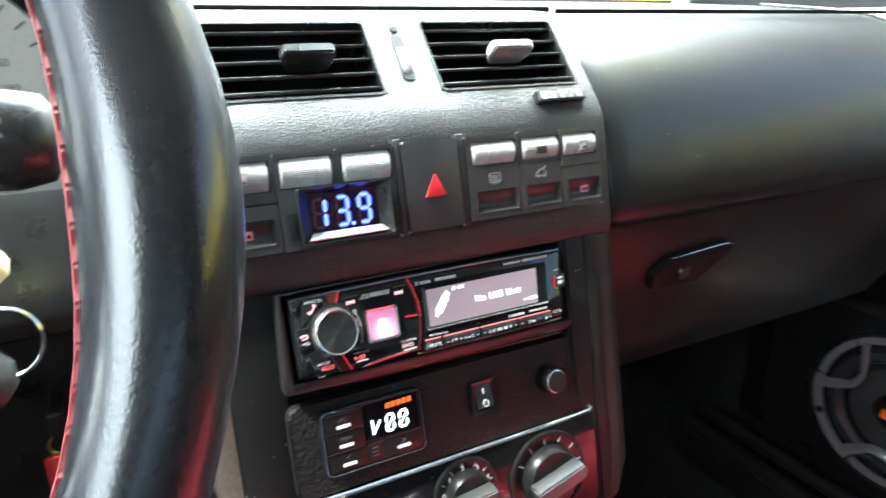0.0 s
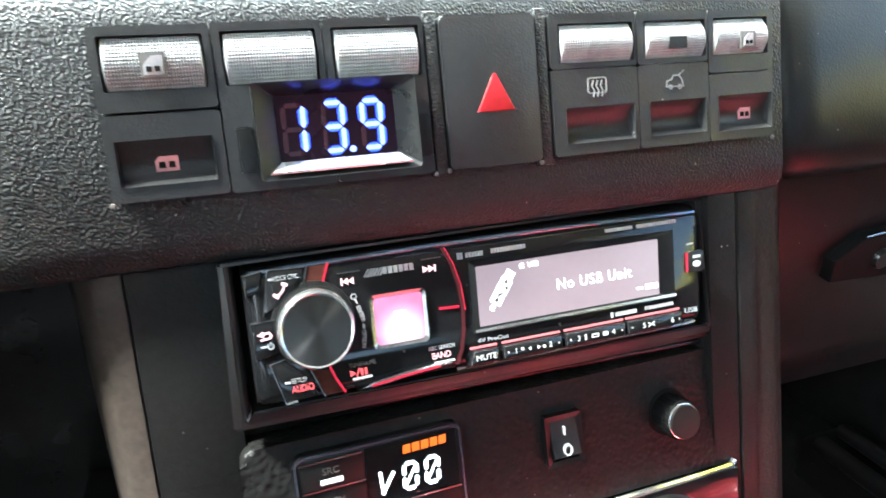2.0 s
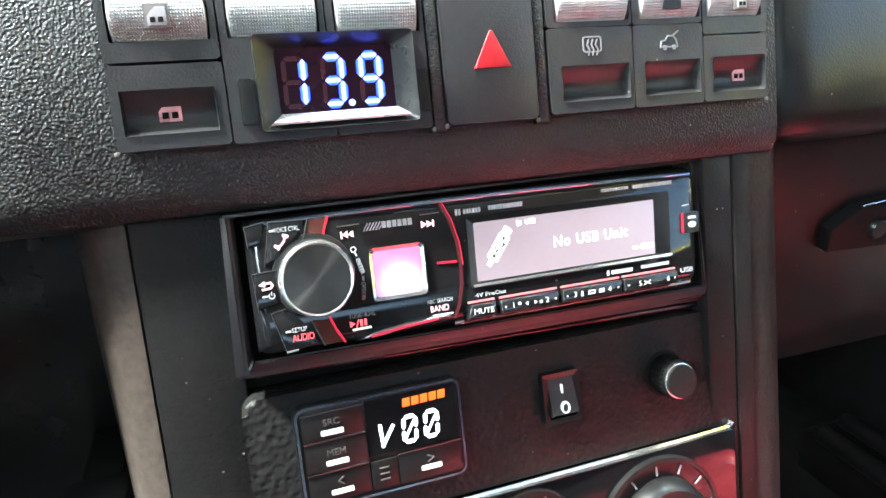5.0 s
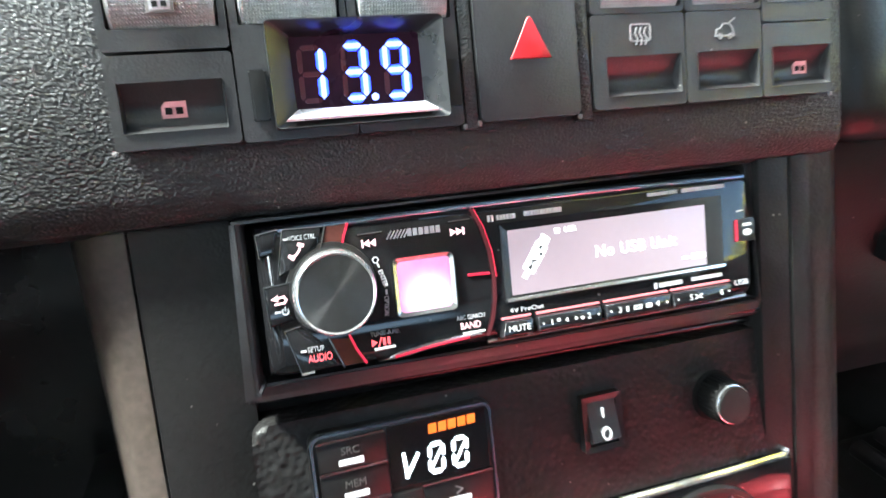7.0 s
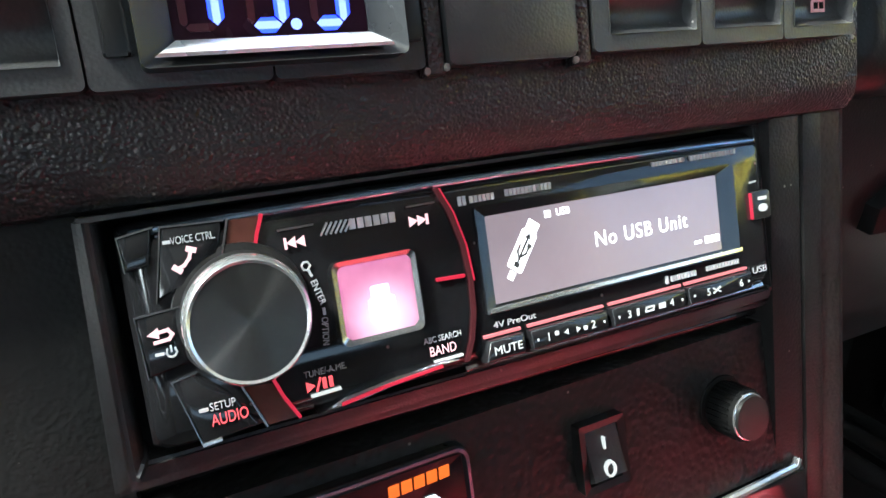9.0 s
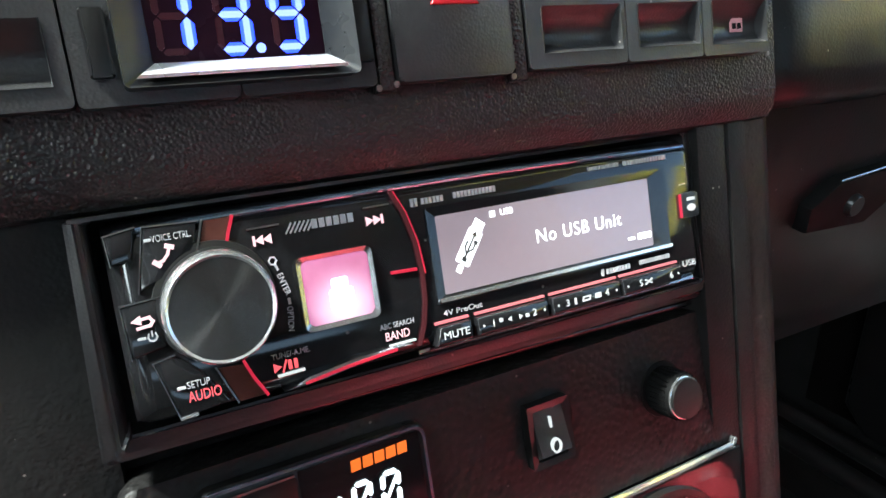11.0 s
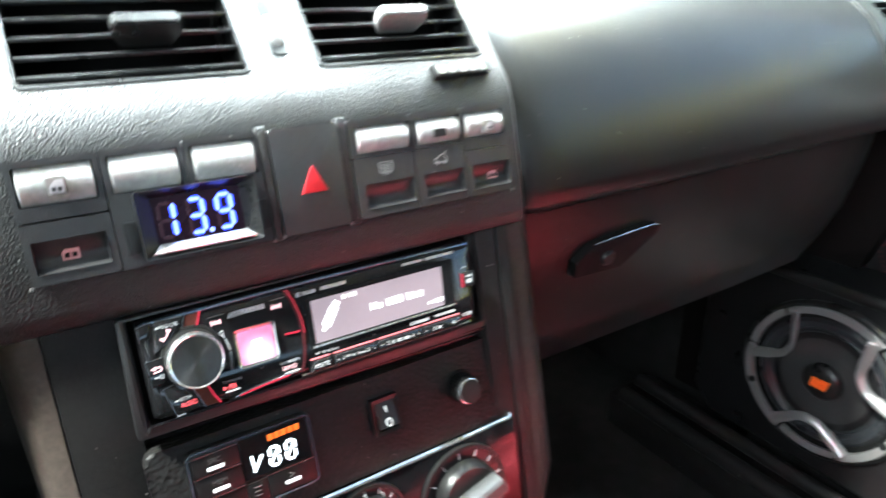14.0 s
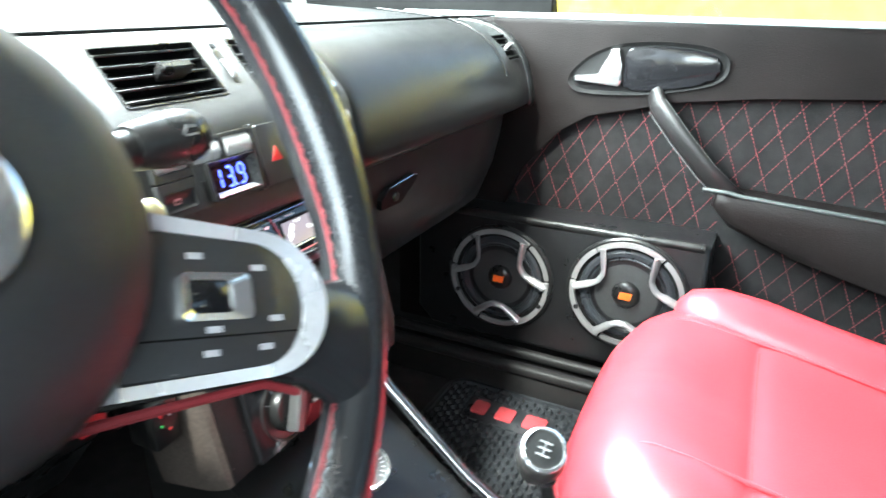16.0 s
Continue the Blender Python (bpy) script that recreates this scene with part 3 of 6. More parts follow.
def knurled(u0, u1, v0, v1, d, parent):
    n = 8
    rows = [[PM @ Vector((u, v0 + (v1 - v0) * k / n, d + 0.0036 * math.sin(math.pi * (0.08 + 0.86 * k / n)))) for k in range(n + 1)] for u in (u0, u0 + 0.0006, u1 - 0.0006, u1)]
    for r in (rows[0], rows[-1]):
        for p in r:
            p -= PM.to_3x3() @ Vector((0, 0, 0.0022))
    bm = loft(rows)
    part("knurled_pad", bm, KNURL_GLARE, parent, "knurled grip, painted pale for windscreen glare", sharp=70)
    nubs = bmesh.new()
    cols, lines = 30, 15
    for i in range(cols):
        for k in range(lines):
            a = (k + 0.5) / lines
            u, v = u0 + 0.0009 + (u1 - u0 - 0.0018) * (i + 0.5) / cols, v0 + (v1 - v0) * a
            h = d + 0.0036 * math.sin(math.pi * (0.08 + 0.86 * a))
            du, dv = (u1 - u0) / cols * 0.46, (v1 - v0) / lines * 0.46
            q = [nubs.verts.new(PM @ Vector(c)) for c in ((u - du, v - dv, h - 0.0001), (u + du, v - dv, h - 0.0001), (u + du, v + dv, h - 0.0001), (u - du, v + dv, h - 0.0001), (u, v, h + 0.00038))]
            for f in ((0, 1, 4), (1, 2, 4), (2, 3, 4), (3, 0, 4)):
                nubs.faces.new([q[m] for m in f])
    tagged(part("knurling", nubs, KNURL_GLARE, parent, sharp=20), kind="stuff")


def well(u0, u1, v0, v1, d, parent):
    """A scooped finger recess."""
    n = 8
    rows = []
    for u in (u0, u0 + 0.0004, u1 - 0.0004, u1):
        e = 0.0 if u in (u0, u1) else 1.0
        rows.append([PM @ Vector((u, v0 + (v1 - v0) * k / n, d + 0.0004 - e * 0.0042 * math.sin(math.pi * min(1, (k / n) ** 0.75)) ** 0.8)) for k in range(n + 1)])
    part("finger_well", loft(rows), SWITCH, parent, "scooped black finger recess", sharp=60)


D0 = 0.0052
SETBACK.append(spread(((0.0, 0.0), (0.0717, 0.0710), (0.1016, 0.1008), (0.1618, 0.1605), (0.1676, 0.1655), (0.1996, 0.1966), (0.2042, 0.2017), (0.2348, 0.2336), (0.2654, 0.2621), (0.2956, 0.2898), (0.36, 0.3542))))


def plate(u0, u1, v0, v1, parent, hole=None, name="rocker"):
    o = rrect(u0, u1, v0, v1, 0.0012)
    if hole:
        ring(o, rrect(*hole, 0.0008), -0.004, D0, bm=(bm := bmesh.new()))
        bmesh.ops.bevel(bm, geom=[e for e in bm.edges if abs((PM.inverted() @ e.verts[0].co).z - D0) < 1e-6 and abs((PM.inverted() @ e.verts[1].co).z - D0) < 1e-6 and len(e.link_faces) == 2 and e.calc_face_angle(0) > 0.5], offset=0.0004, segments=1, affect="EDGES")
        return part(name, bm, SWITCH, parent)
    return part(name, prism(o, -0.004, D0, PM, 0.0006), SWITCH, parent)


def dash_switch(label, at):
    return thing("dash_switch", label, "switch", PM @ Vector(at), "dashboard switches")


s = dash_switch("black window lift switch with knurled grip and lit symbol", (0.087, 0.030, 0))
plate(0.0717, 0.1016, 0.0538, 0.0756, s, (0.0738, 0.0998, 0.0590, 0.0732))
knurled(0.0742, 0.0995, 0.0593, 0.0729, 0.0030, s)
part("symbol_tile", slab(0.0836, 0.0900, 0.0622, 0.0684, 0.004, 0.0070), TABGREY, s)
car_window_icon(0.0868, 0.0652, 0.0024, s, GREYPRINT, 0.0070)
plate(0.0717, 0.1016, 0.0303, 0.0530, s, (0.0742, 0.0988, 0.0343, 0.0464))
well(0.0742, 0.0988, 0.0343, 0.0464, D0, s)
car_window_icon(0.0861, 0.0408, 0.0030, s, PINKLAMP, 0.0018)
s = dash_switch("pair of black blank switches with knurled grips", (0.132, 0.030, 0))
plate(0.1021, 0.1318, 0.0300, 0.0758, s, (0.1042, 0.1302, 0.0590, 0.0735))
plate(0.1322, 0.1618, 0.0300, 0.0758, s, (0.1344, 0.1606, 0.0590, 0.0735))
knurled(0.1046, 0.1298, 0.0594, 0.0731, 0.0030, s)
knurled(0.1350, 0.1602, 0.0594, 0.0731, 0.0030, s)
s = dash_switch("flat black hazard light button with red triangle", (0.1836, 0.030, 0))
part("button", prism(rrect(0.1676, 0.1996, 0.0302, 0.0757, 0.0012), -0.004, 0.0060, PM, 0.0007), SWITCH, s)
part("triangle", prism([(0.1778, 0.0468), (0.1909, 0.0468), (0.1850, 0.0582), (0.1839, 0.0582)], 0.0055, 0.0064, PM, 0.0003), RED, s, "red hazard triangle")
for u0, u1, icon in ((0.2042, 0.2346, "glass"), (0.2350, 0.2652, "boot")):
    s = dash_switch("black rear demister switch" if icon == "glass" else "black boot release switch", ((u0 + u1) / 2, 0.030, 0))
    a, b = u0 + 0.0034, u1 - 0.0012
    plate(u0, u1, 0.0598 - 0.0015, 0.0753, s, (a - 0.0004, b + 0.0004, 0.0600, 0.0722))
    knurled(a, b, 0.0602, 0.0719, 0.0030, s)
    plate(u0, u1, 0.0308, 0.0581, s, (a + 0.0008, b - 0.0004, 0.0344, 0.0460))
    well(a + 0.0008, b - 0.0004, 0.0344, 0.0460, D0, s)
    c = (u0 + u1) / 2 + 0.0012
    if icon == "glass":
        c -= 0.0008
        part("symbol", stroke(rrect(c - 0.0032, c + 0.0032, 0.0502, 0.0550, 0.0008, 2), 0.00045, D0, D0 + 0.0003, closed=True), SOFTPRINT, s, "printed pane outline")
        for k in (-1, 0, 1):
            part("symbol_wave", stroke([(c + k * 0.0015, 0.0492), (c + k * 0.0015 + 0.0005, 0.0508), (c + k * 0.0015 - 0.0004, 0.0524), (c + k * 0.0015 + 0.0002, 0.0540)], 0.0004, D0, D0 + 0.0004), SOFTPRINT, s)
    else:
        c -= 0.0010
        part("symbol", stroke([(c - 0.0037, 0.0505), (c - 0.0034, 0.0524), (c - 0.0016, 0.0528), (c - 0.0006, 0.0541), (c + 0.0018, 0.0541), (c + 0.0031, 0.0526), (c + 0.0036, 0.0505)], 0.00045, D0, D0 + 0.0003, closed=True), SOFTPRINT, s, "printed car outline")
        for x in (-0.0020, 0.0020):
            part("symbol_wheel", stroke([(c + x + 0.0007 * math.cos(q), 0.0503 + 0.0007 * math.sin(q)) for q in (0, 1.05, 2.1, 3.15, 4.2, 5.25)], 0.0004, D0, D0 + 0.0004, closed=True), SOFTPRINT, s)
        part("symbol_lid", stroke([(c + 0.0019, 0.0543), (c + 0.0039, 0.0556)], 0.0005, D0, D0 + 0.0003), SOFTPRINT, s)
        part("lamp_tile", slab(c - 0.0028, c + 0.0044, 0.0628, 0.0666, 0.003, 0.0070), SATINBLACK, s)
s = dash_switch("black window lift switch with knurled grip and lit symbol", (0.281, 0.030, 0))
plate(0.2656, 0.2956, 0.0541, 0.0750, s, (0.2676, 0.2932, 0.0598, 0.0724))
knurled(0.2680, 0.2928, 0.0602, 0.0720, 0.0030, s)
part("symbol_tile", slab(0.2790, 0.2856, 0.0618, 0.0672, 0.004, 0.0070), TABGREY, s)
car_window_icon(0.2823, 0.0645, 0.0021, s, GREYPRINT, 0.0070)
plate(0.2656, 0.2956, 0.0308, 0.0536, s, (0.2694, 0.2945, 0.0338, 0.0462))
well(0.2694, 0.2945, 0.0338, 0.0462, D0, s)
car_window_icon(0.2846, 0.0405, 0.0029, s, PINKLAMP, 0.0018)
part("switch_bay", slab(0.0705, 0.2968, 0.0292, 0.0768, -0.012, -0.0045), DEEP, dash)
for a, b in ((0.1624, 0.1672), (0.2000, 0.2038)):
    part("divider", slab(a, b, 0.0285, 0.0775, -0.002, 0.0050, 0, 0.0012), PAD, dash)
bm = bmesh.new()
for u, v in ((0.0714, 0.0298), (0.1622, 0.0294), (0.1996, 0.0296), (0.2953, 0.0302), (0.1672, 0.0300)):
    lathe([(0, 0.0007), (0.0008, 0.0004), (0.0009, 0)], PM @ Matrix.Translation((u, v, 0.0046)), 7, bm=bm)
tagged(part("worn_corners", bm, TABGREY, dash, "bright worn switch corners"), kind="stuff")

# ---- voltmeter ----
SETBACK.clear()
SETBACK.append(lambda p: p + PM.to_3x3() @ Vector((0, 0, 0.0006)))
vm = thing("voltmeter", "small black voltmeter with blue glowing digits", "voltmeter", PM @ Vector((0.132, 0.0355, 0.0035)))
o, i = rrect(0.1094, 0.1550, 0.0324, 0.0588, 0.0012), rrect(0.1152, 0.1494, 0.0372, 0.0556, 0.0008)
body = part("housing", ring(o, i, 0.002, 0.0105, PM, 0.0050), SATINBLACK, vm, "bevelled black frame")
# lower bevel of the black frame; silver paints the sky's reflection on it
BEVEL = ((0.0340, 0.0104, 0), (0.0346, 0.0106, 0.2), (0.0372, 0.0062, 1))
part("bottom_bevel", loft([[PM @ Vector((0.1116 + k * 0.0038, v, d)) for v, d, k in BEVEL], [PM @ Vector((0.1524 - k * 0.0030, v, d)) for v, d, k in BEVEL]]), SILVER, vm, "lower bevel, silver to paint the sky's reflection")
for u in (0.1062, 0.1578):
    part("clip", slab(u - 0.0020, u + 0.0022, 0.0352, 0.0478, 0.002, 0.006, 0.0005, 0.0006), SATINBLACK, vm)
win = part("window", slab(0.1150, 0.1496, 0.0370, 0.0558, 0.0030, 0.0048), LEDWIN, vm, "dark red digit window")


def segments(u, v, w, h, on, d, lit, off, parent, t=0.0013, lean=0.0):
    """One seven-segment digit with its lower left corner at u, v."""
    S = {"a": ((0, h), (w, h)), "b": ((w, h), (w, h / 2)), "c": ((w, h / 2), (w, 0)), "d": ((0, 0), (w, 0)), "e": ((0, h / 2), (0, 0)), "f": ((0, h), (0, h / 2)), "g": ((0, h / 2), (w, h / 2))}
    for key, ((x0, y0), (x1, y1)) in S.items():
        m = lit if key in on else off
        if not m:
            continue
        L = math.hypot(x1 - x0, y1 - y0)
        ex, ey = (x1 - x0) / L, (y1 - y0) / L
        a, b = 0.00025, L - 0.00025
        q = [(a, 0), (a + t / 2, -t / 2), (b - t / 2, -t / 2), (b, 0), (b - t / 2, t / 2), (a + t / 2, t / 2)]
        part("lit_segment" if key in on else "unlit_segment", prism([(u + x0 + ex * s_ - ey * r_ + lean * (y0 + ey * s_ + ex * r_), v + y0 + ey * s_ + ex * r_) for s_, r_ in q], d, d + 0.0002), m, parent)


for u, on in ((0.1172, "bc"), (0.1284, "abgcd"), (0.1396, "abcdfg")):
    segments(u, 0.0393, 0.0054, 0.0134, on, 0.0048, LEDCORE, LEDOFF, win, 0.0013, 0.02)
    # wider copy of each segment, standing for its bloom
    segments(u, 0.0393, 0.0054, 0.0134, on, 0.0047, LEDBLOOM, None, win, 0.0026, 0.02)
part("lit_point", lathe([(0, 0.0003), (0.0010, 0.0002), (0.0010, 0)], PM @ Matrix.Translation((0.1361, 0.0393, 0.0048)), 12), LEDCORE, win)

SETBACK.clear()

# ---- car radio ----
def radio_lean(p):
    """The radio leans back more than the switches: its lower edge stands proud."""
    q = PM.inverted() @ p
    lift = 0.002 - 0.03 * (q.x - 0.18) - 0.22 * (q.y + 0.013)
    return PM @ Vector((q.x + (0.098 - q.x) * lift / 0.194, q.y + (0.0277 - q.y) * lift / 0.194, q.z + lift))


SETBACK.append(spread(((0.0, 0.0), (0.1000, 0.1003), (0.1195, 0.1193), (0.1378, 0.1364), (0.1680, 0.1667), (0.2042, 0.2010), (0.2292, 0.2260), (0.2450, 0.2420), (0.2650, 0.2616), (0.30, 0.2966))))
SETBACK.append(radio_lean)
radio = thing("car_radio", "glossy black single-slot car radio with large knob and lit display", "car radio", PM @ Vector((0.18, -0.036, -0.01)))
part("recess", slab(0.094, 0.2645, -0.041, 0.0095, -0.04, -0.014), DEEP, radio)


def face_d(u, v):
    """The height of the gently curved front."""
    e = 0.0
    if v > 0.0030:
        e = ((v - 0.0030) / 0.0050) ** 2 * 0.0045
    if v < -0.0310:
        e = max(e, ((-0.0310 - v) / 0.0040) ** 2 * 0.0030)
    if u < 0.104:
        e += ((0.104 - u) / 0.0045) ** 2 * 0.0030
    if u > 0.2605:
        e += ((u - 0.2605) / 0.0045) ** 2 * 0.0030
    return 0.0005 - e


us = [0.0995, 0.1005, 0.102, 0.104, 0.12, 0.14, 0.16, 0.18, 0.20, 0.22, 0.24, 0.2605, 0.262, 0.2640, 0.2650]
vs = [-0.0350, -0.0345, -0.0335, -0.0310, -0.02, -0.01, 0.0, 0.0030, 0.0045, 0.0058, 0.0070, 0.0078, 0.0080]
rows = [[PM @ Vector((u, v, face_d(u, v) if 0 < j < 12 else -0.02)) for j, v in enumerate(vs)] for u in us]
rows = [[PM @ Vector((0.0993, v, -0.02)) for v in vs]] + rows + [[PM @ Vector((0.2652, v, -0.02)) for v in vs]]
face = part("faceplate", loft(rows), GLOSS, radio, "dusty piano-black faceplate", sharp=70)
# the blue line of reflected sky, drawn as a tinted bar
part("top_edge", tube([PM @ Vector((u, 0.0068 - 0.0010 * ((u - 0.18) / 0.08) ** 2, face_d(u, 0.0060) + 0.0001)) for u in us[2:-2]], 0.0008, n=8), EDGESKY, radio, "upper edge tinted with the sky's reflection")
swoosh = [(0.1305, -0.0346), (0.1370, -0.0326), (0.1480, -0.0312), (0.1590, -0.0308), (0.1630, -0.0316), (0.1500, -0.0325), (0.1400, -0.0340)]
part("lower_blade", prism(swoosh, -0.003, 0.0018, PM, 0.0005), STEEL, radio, "curved chrome blade with red glow")
part("lower_glow", stroke([(0.136, -0.0337), (0.146, -0.0325), (0.158, -0.0317), (0.2000, -0.0352), (0.255, -0.0352)][:3], 0.0007, 0.0014, 0.0021), REDLINE, radio)
part("lower_lip", tube([PM @ Vector((u, -0.0352, -0.002)) for u in (0.165, 0.20, 0.235, 0.2615)], 0.0009, n=8), STEEL, radio)
# volume knob
def radio_at(u, v):
    p = PM @ Vector((u, v, 0.0099))
    for leaning in SETBACK:
        p = leaning(p)
    return p


KM = PM @ Matrix.Translation((0.1195, -0.0114, 0.0)) @ Matrix.Diagonal((1.02, 1.02, 1, 1))
knob = part("volume_knob", lathe([(0.0114, 0.0), (0.0113, 0.0082), (0.0111, 0.0090)], KM, 64), SATINBLACK, radio, "round black volume knob")
part("knob_ring", lathe([(0.01145, 0.0062), (0.01150, 0.0080), (0.0112, 0.0095), (0.0107, 0.0101), (0.0102, 0.0099)], KM, 64), BRIGHTRING, knob, "thin chrome ring")
knob_face = part("knob_face", lathe([(0.0103, 0.0098), (0.0097, 0.0098), (0.0, 0.0099)], KM, 64), SPUN, knob, "spun dark metal face")
# its own axis through the middle of the knob, so that the turning marks run round it
K0, K1, K2 = radio_at(0.1195, -0.0114), radio_at(0.1205, -0.0114), radio_at(0.1195, -0.0104)
ex = (K1 - K0).normalized()
ez = ex.cross(K2 - K0).normalized()
KW = Matrix.Translation(K0) @ Matrix((ex, ez.cross(ex), ez)).transposed().to_4x4()
knob_face.data.transform(KW.inverted())
knob_face.matrix_basis = KW
part("knob_seat", lathe([(0.0130, 0.0002), (0.0128, 0.0012), (0.0114, 0.0014)], KM, 48), SATINBLACK, radio)
# left keys
SIDE_KEYS = ([(0.1000, 0.0058), (0.1060, 0.0068), (0.1045, 0.0002), (0.1004, -0.0004)],
        [(0.1073, 0.0066), (0.1182, 0.0062), (0.1164, 0.0000), (0.1102, -0.0040), (0.1046, -0.0066)],
        [(0.1005, -0.0086), (0.1084, -0.0080), (0.1083, -0.0186), (0.1010, -0.0198)],
        [(0.1046, -0.0214), (0.1090, -0.0206), (0.1137, -0.0252), (0.1188, -0.0334), (0.1080, -0.0343)])
for pts in SIDE_KEYS:
    k_ = part("key", prism(pts, -0.003, 0.0013, PM, 0.0005), GLOSS, radio)
    part("key_edge", stroke([pts[0], pts[1]], 0.00032, 0.0010, 0.0015), STEEL, k_)
    part("key_edge", stroke([pts[-1], pts[0]], 0.00022, 0.0010, 0.0014), STEEL, k_)
part("key_edge", stroke([(0.1082, -0.0342), (0.1112, -0.0340)], 0.0006, 0.0011, 0.0016), CHROME, radio)
letters("VOICE CTRL.", 0.1126, 0.0038, 0.0014, GREYPRINT, radio, 0.0014, wide=0.0078)
letters("SETUP", 0.1126, -0.0277, 0.0015, GREYPRINT, radio, 0.0014, wide=0.0047)
letters("AUDIO", 0.1136, -0.0303, 0.0022, REDPRINT, radio, 0.0014, wide=0.0068)
part("symbol", stroke([(0.1076, 0.0038), (0.1084, 0.0038)], 0.0006, 0.0013, 0.0016), GREYPRINT, radio)
part("symbol", stroke([(0.1086, -0.0278), (0.1097, -0.0278)], 0.0006, 0.0013, 0.0016), GREYPRINT, radio)
bm = stroke([(0.1092, -0.0012), (0.1103, -0.0008), (0.1113, 0.0003), (0.1118, 0.0016)], 0.0006, 0.0013, 0.0016)
stroke([(0.1087, -0.0010), (0.1094, -0.0016)], 0.0010, 0.0013, 0.0016, bm=bm)
stroke([(0.1115, 0.0020), (0.1123, 0.0017)], 0.0010, 0.0013, 0.0016, bm=bm)
part("phone_symbol", bm, PINKPRINT, radio)
bm = stroke([(0.1032, -0.0136), (0.1056, -0.0134), (0.1062, -0.0126), (0.1056, -0.0117), (0.1036, -0.0119)], 0.0006, 0.0013, 0.0016)
prism([(0.1020, -0.0121), (0.1040, -0.0110), (0.1040, -0.0130)][::-1], 0.0013, 0.0016, bm=bm)
part("back_symbol", bm, PINKPRINT, radio)
part("symbol", stroke([(0.1030, -0.0158), (0.1041, -0.0158)], 0.0005, 0.0013, 0.0016), GREYPRINT, radio)
bm = stroke([(0.1056 + 0.0009 * math.cos(a), -0.0158 + 0.0009 * math.sin(a)) for a in (2.4, 3.2, 4.0, 4.7, 5.4, 6.2, 7.0)], 0.0003, 0.0013, 0.0016)
stroke([(0.1056, -0.0156), (0.1056, -0.0147)], 0.0003, 0.0013, 0.0016, bm=bm)
part("power_symbol", bm, GREYPRINT, radio)
for pts in ([(0.1256, 0.0060), (0.1242, 0.0026), (0.1233, -0.0004)], [(0.1228, -0.0258), (0.1243, -0.0296), (0.1267, -0.0340)], [(0.1604, -0.0134), (0.1664, -0.0137)]):
    part("red_line", stroke(pts, 0.0007, 0.0004, 0.0012), REDLINE, radio, "red lit line")
part("smoked_band", prism([(0.1194, 0.0060), (0.1252, 0.0060), (0.1228, -0.0010), (0.1174, -0.0006)], 0.0, 0.0010), SMOKED, radio, "smoked red-brown window")
part("smoked_band", prism([(0.1170, -0.0256), (0.1224, -0.0262), (0.1262, -0.0340), (0.1204, -0.0340)], 0.0, 0.0010), SMOKED, radio, "smoked red-brown window")
for a_, b_ in (((0.1190, 0.0062), (0.1170, -0.0004)), ((0.1166, -0.0254), (0.1200, -0.0340))):
    part("band_edge", stroke([a_, b_], 0.0004, 0.0004, 0.0014), STEEL, radio)
arc = [(0.1626, 0.0060), (0.1652, 0.0005), (0.1672, -0.0070), (0.1680, -0.0150), (0.1677, -0.0220), (0.1664, -0.0280), (0.1645, -0.0325)]
part("arc_line", prism([(u - 0.0005, v) for u, v in arc] + [(u + 0.0005, v) for u, v in arc[::-1]], 0.0003, 0.0014), mat("dim_red_chrome", (0.42, 0.10, 0.12), 0.2, metal=0.7, emit=0.10), radio, "curved red-tinted divider")
part("arc_glow", prism([(u + 0.0005, v) for u, v in arc[:4]] + [(u + 0.0008, v) for u, v in arc[3::-1]], 0.0012, 0.0017), REDLINE, radio)
# lit square key, brightest over its lamp
pk = PINKKEY.node_tree
lamp_at = PM @ Vector((0.1452, -0.0178, 0.004))
geo = pk.nodes.new("ShaderNodeNewGeometry")
far = pk.nodes.new("ShaderNodeVectorMath")
far.operation = "DISTANCE"
far.inputs[1].default_value = lamp_at
pk.links.new(geo.outputs["Position"], far.inputs[0])
fade = pk.nodes.new("ShaderNodeMapRange")
fade.interpolation_type = "SMOOTHSTEP"
for j, value in zip(range(1, 5), (0.001, 0.0105, 1.0, 0.0)):
    fade.inputs[j].default_value = value
pk.links.new(far.outputs["Value"], fade.inputs[0])
tint = pk.nodes.new("ShaderNodeMix")
tint.data_type = "RGBA"
tint.inputs[6].default_value, tint.inputs[7].default_value = (0.90, 0.22, 0.48, 1), (2.3, 1.6, 2.05, 1)
pk.links.new(fade.outputs[0], tint.inputs[0])
pk.links.new(tint.outputs[2], pk.nodes["Principled BSDF"].inputs["Emission Color"])
o, i = rrect(0.1378, 0.1556, -0.0226, -0.0054, 0.0016), rrect(0.1390, 0.1544, -0.0214, -0.0066, 0.0010)
part("key_frame", ring(o, i, 0.0, 0.0024, PM, 0.0018), STEEL, radio, "bright frame of the square key")
sq = part("lit_key", slab(0.1389, 0.1545, -0.0215, -0.0065, -0.001, 0.0020, 0.001, 0.0006), PINKKEY, radio, "pink glowing square key")
bm = slab(0.1442, 0.1500, -0.0190, -0.0140, 0.0017, 0.00215, 0.0008)
slab(0.1450, 0.1490, -0.0142, -0.0115, 0.0017, 0.00215, 0.0006, bm=bm)
part("lit_mark", bm, PINKCORE, sq, "pale lit emblem")


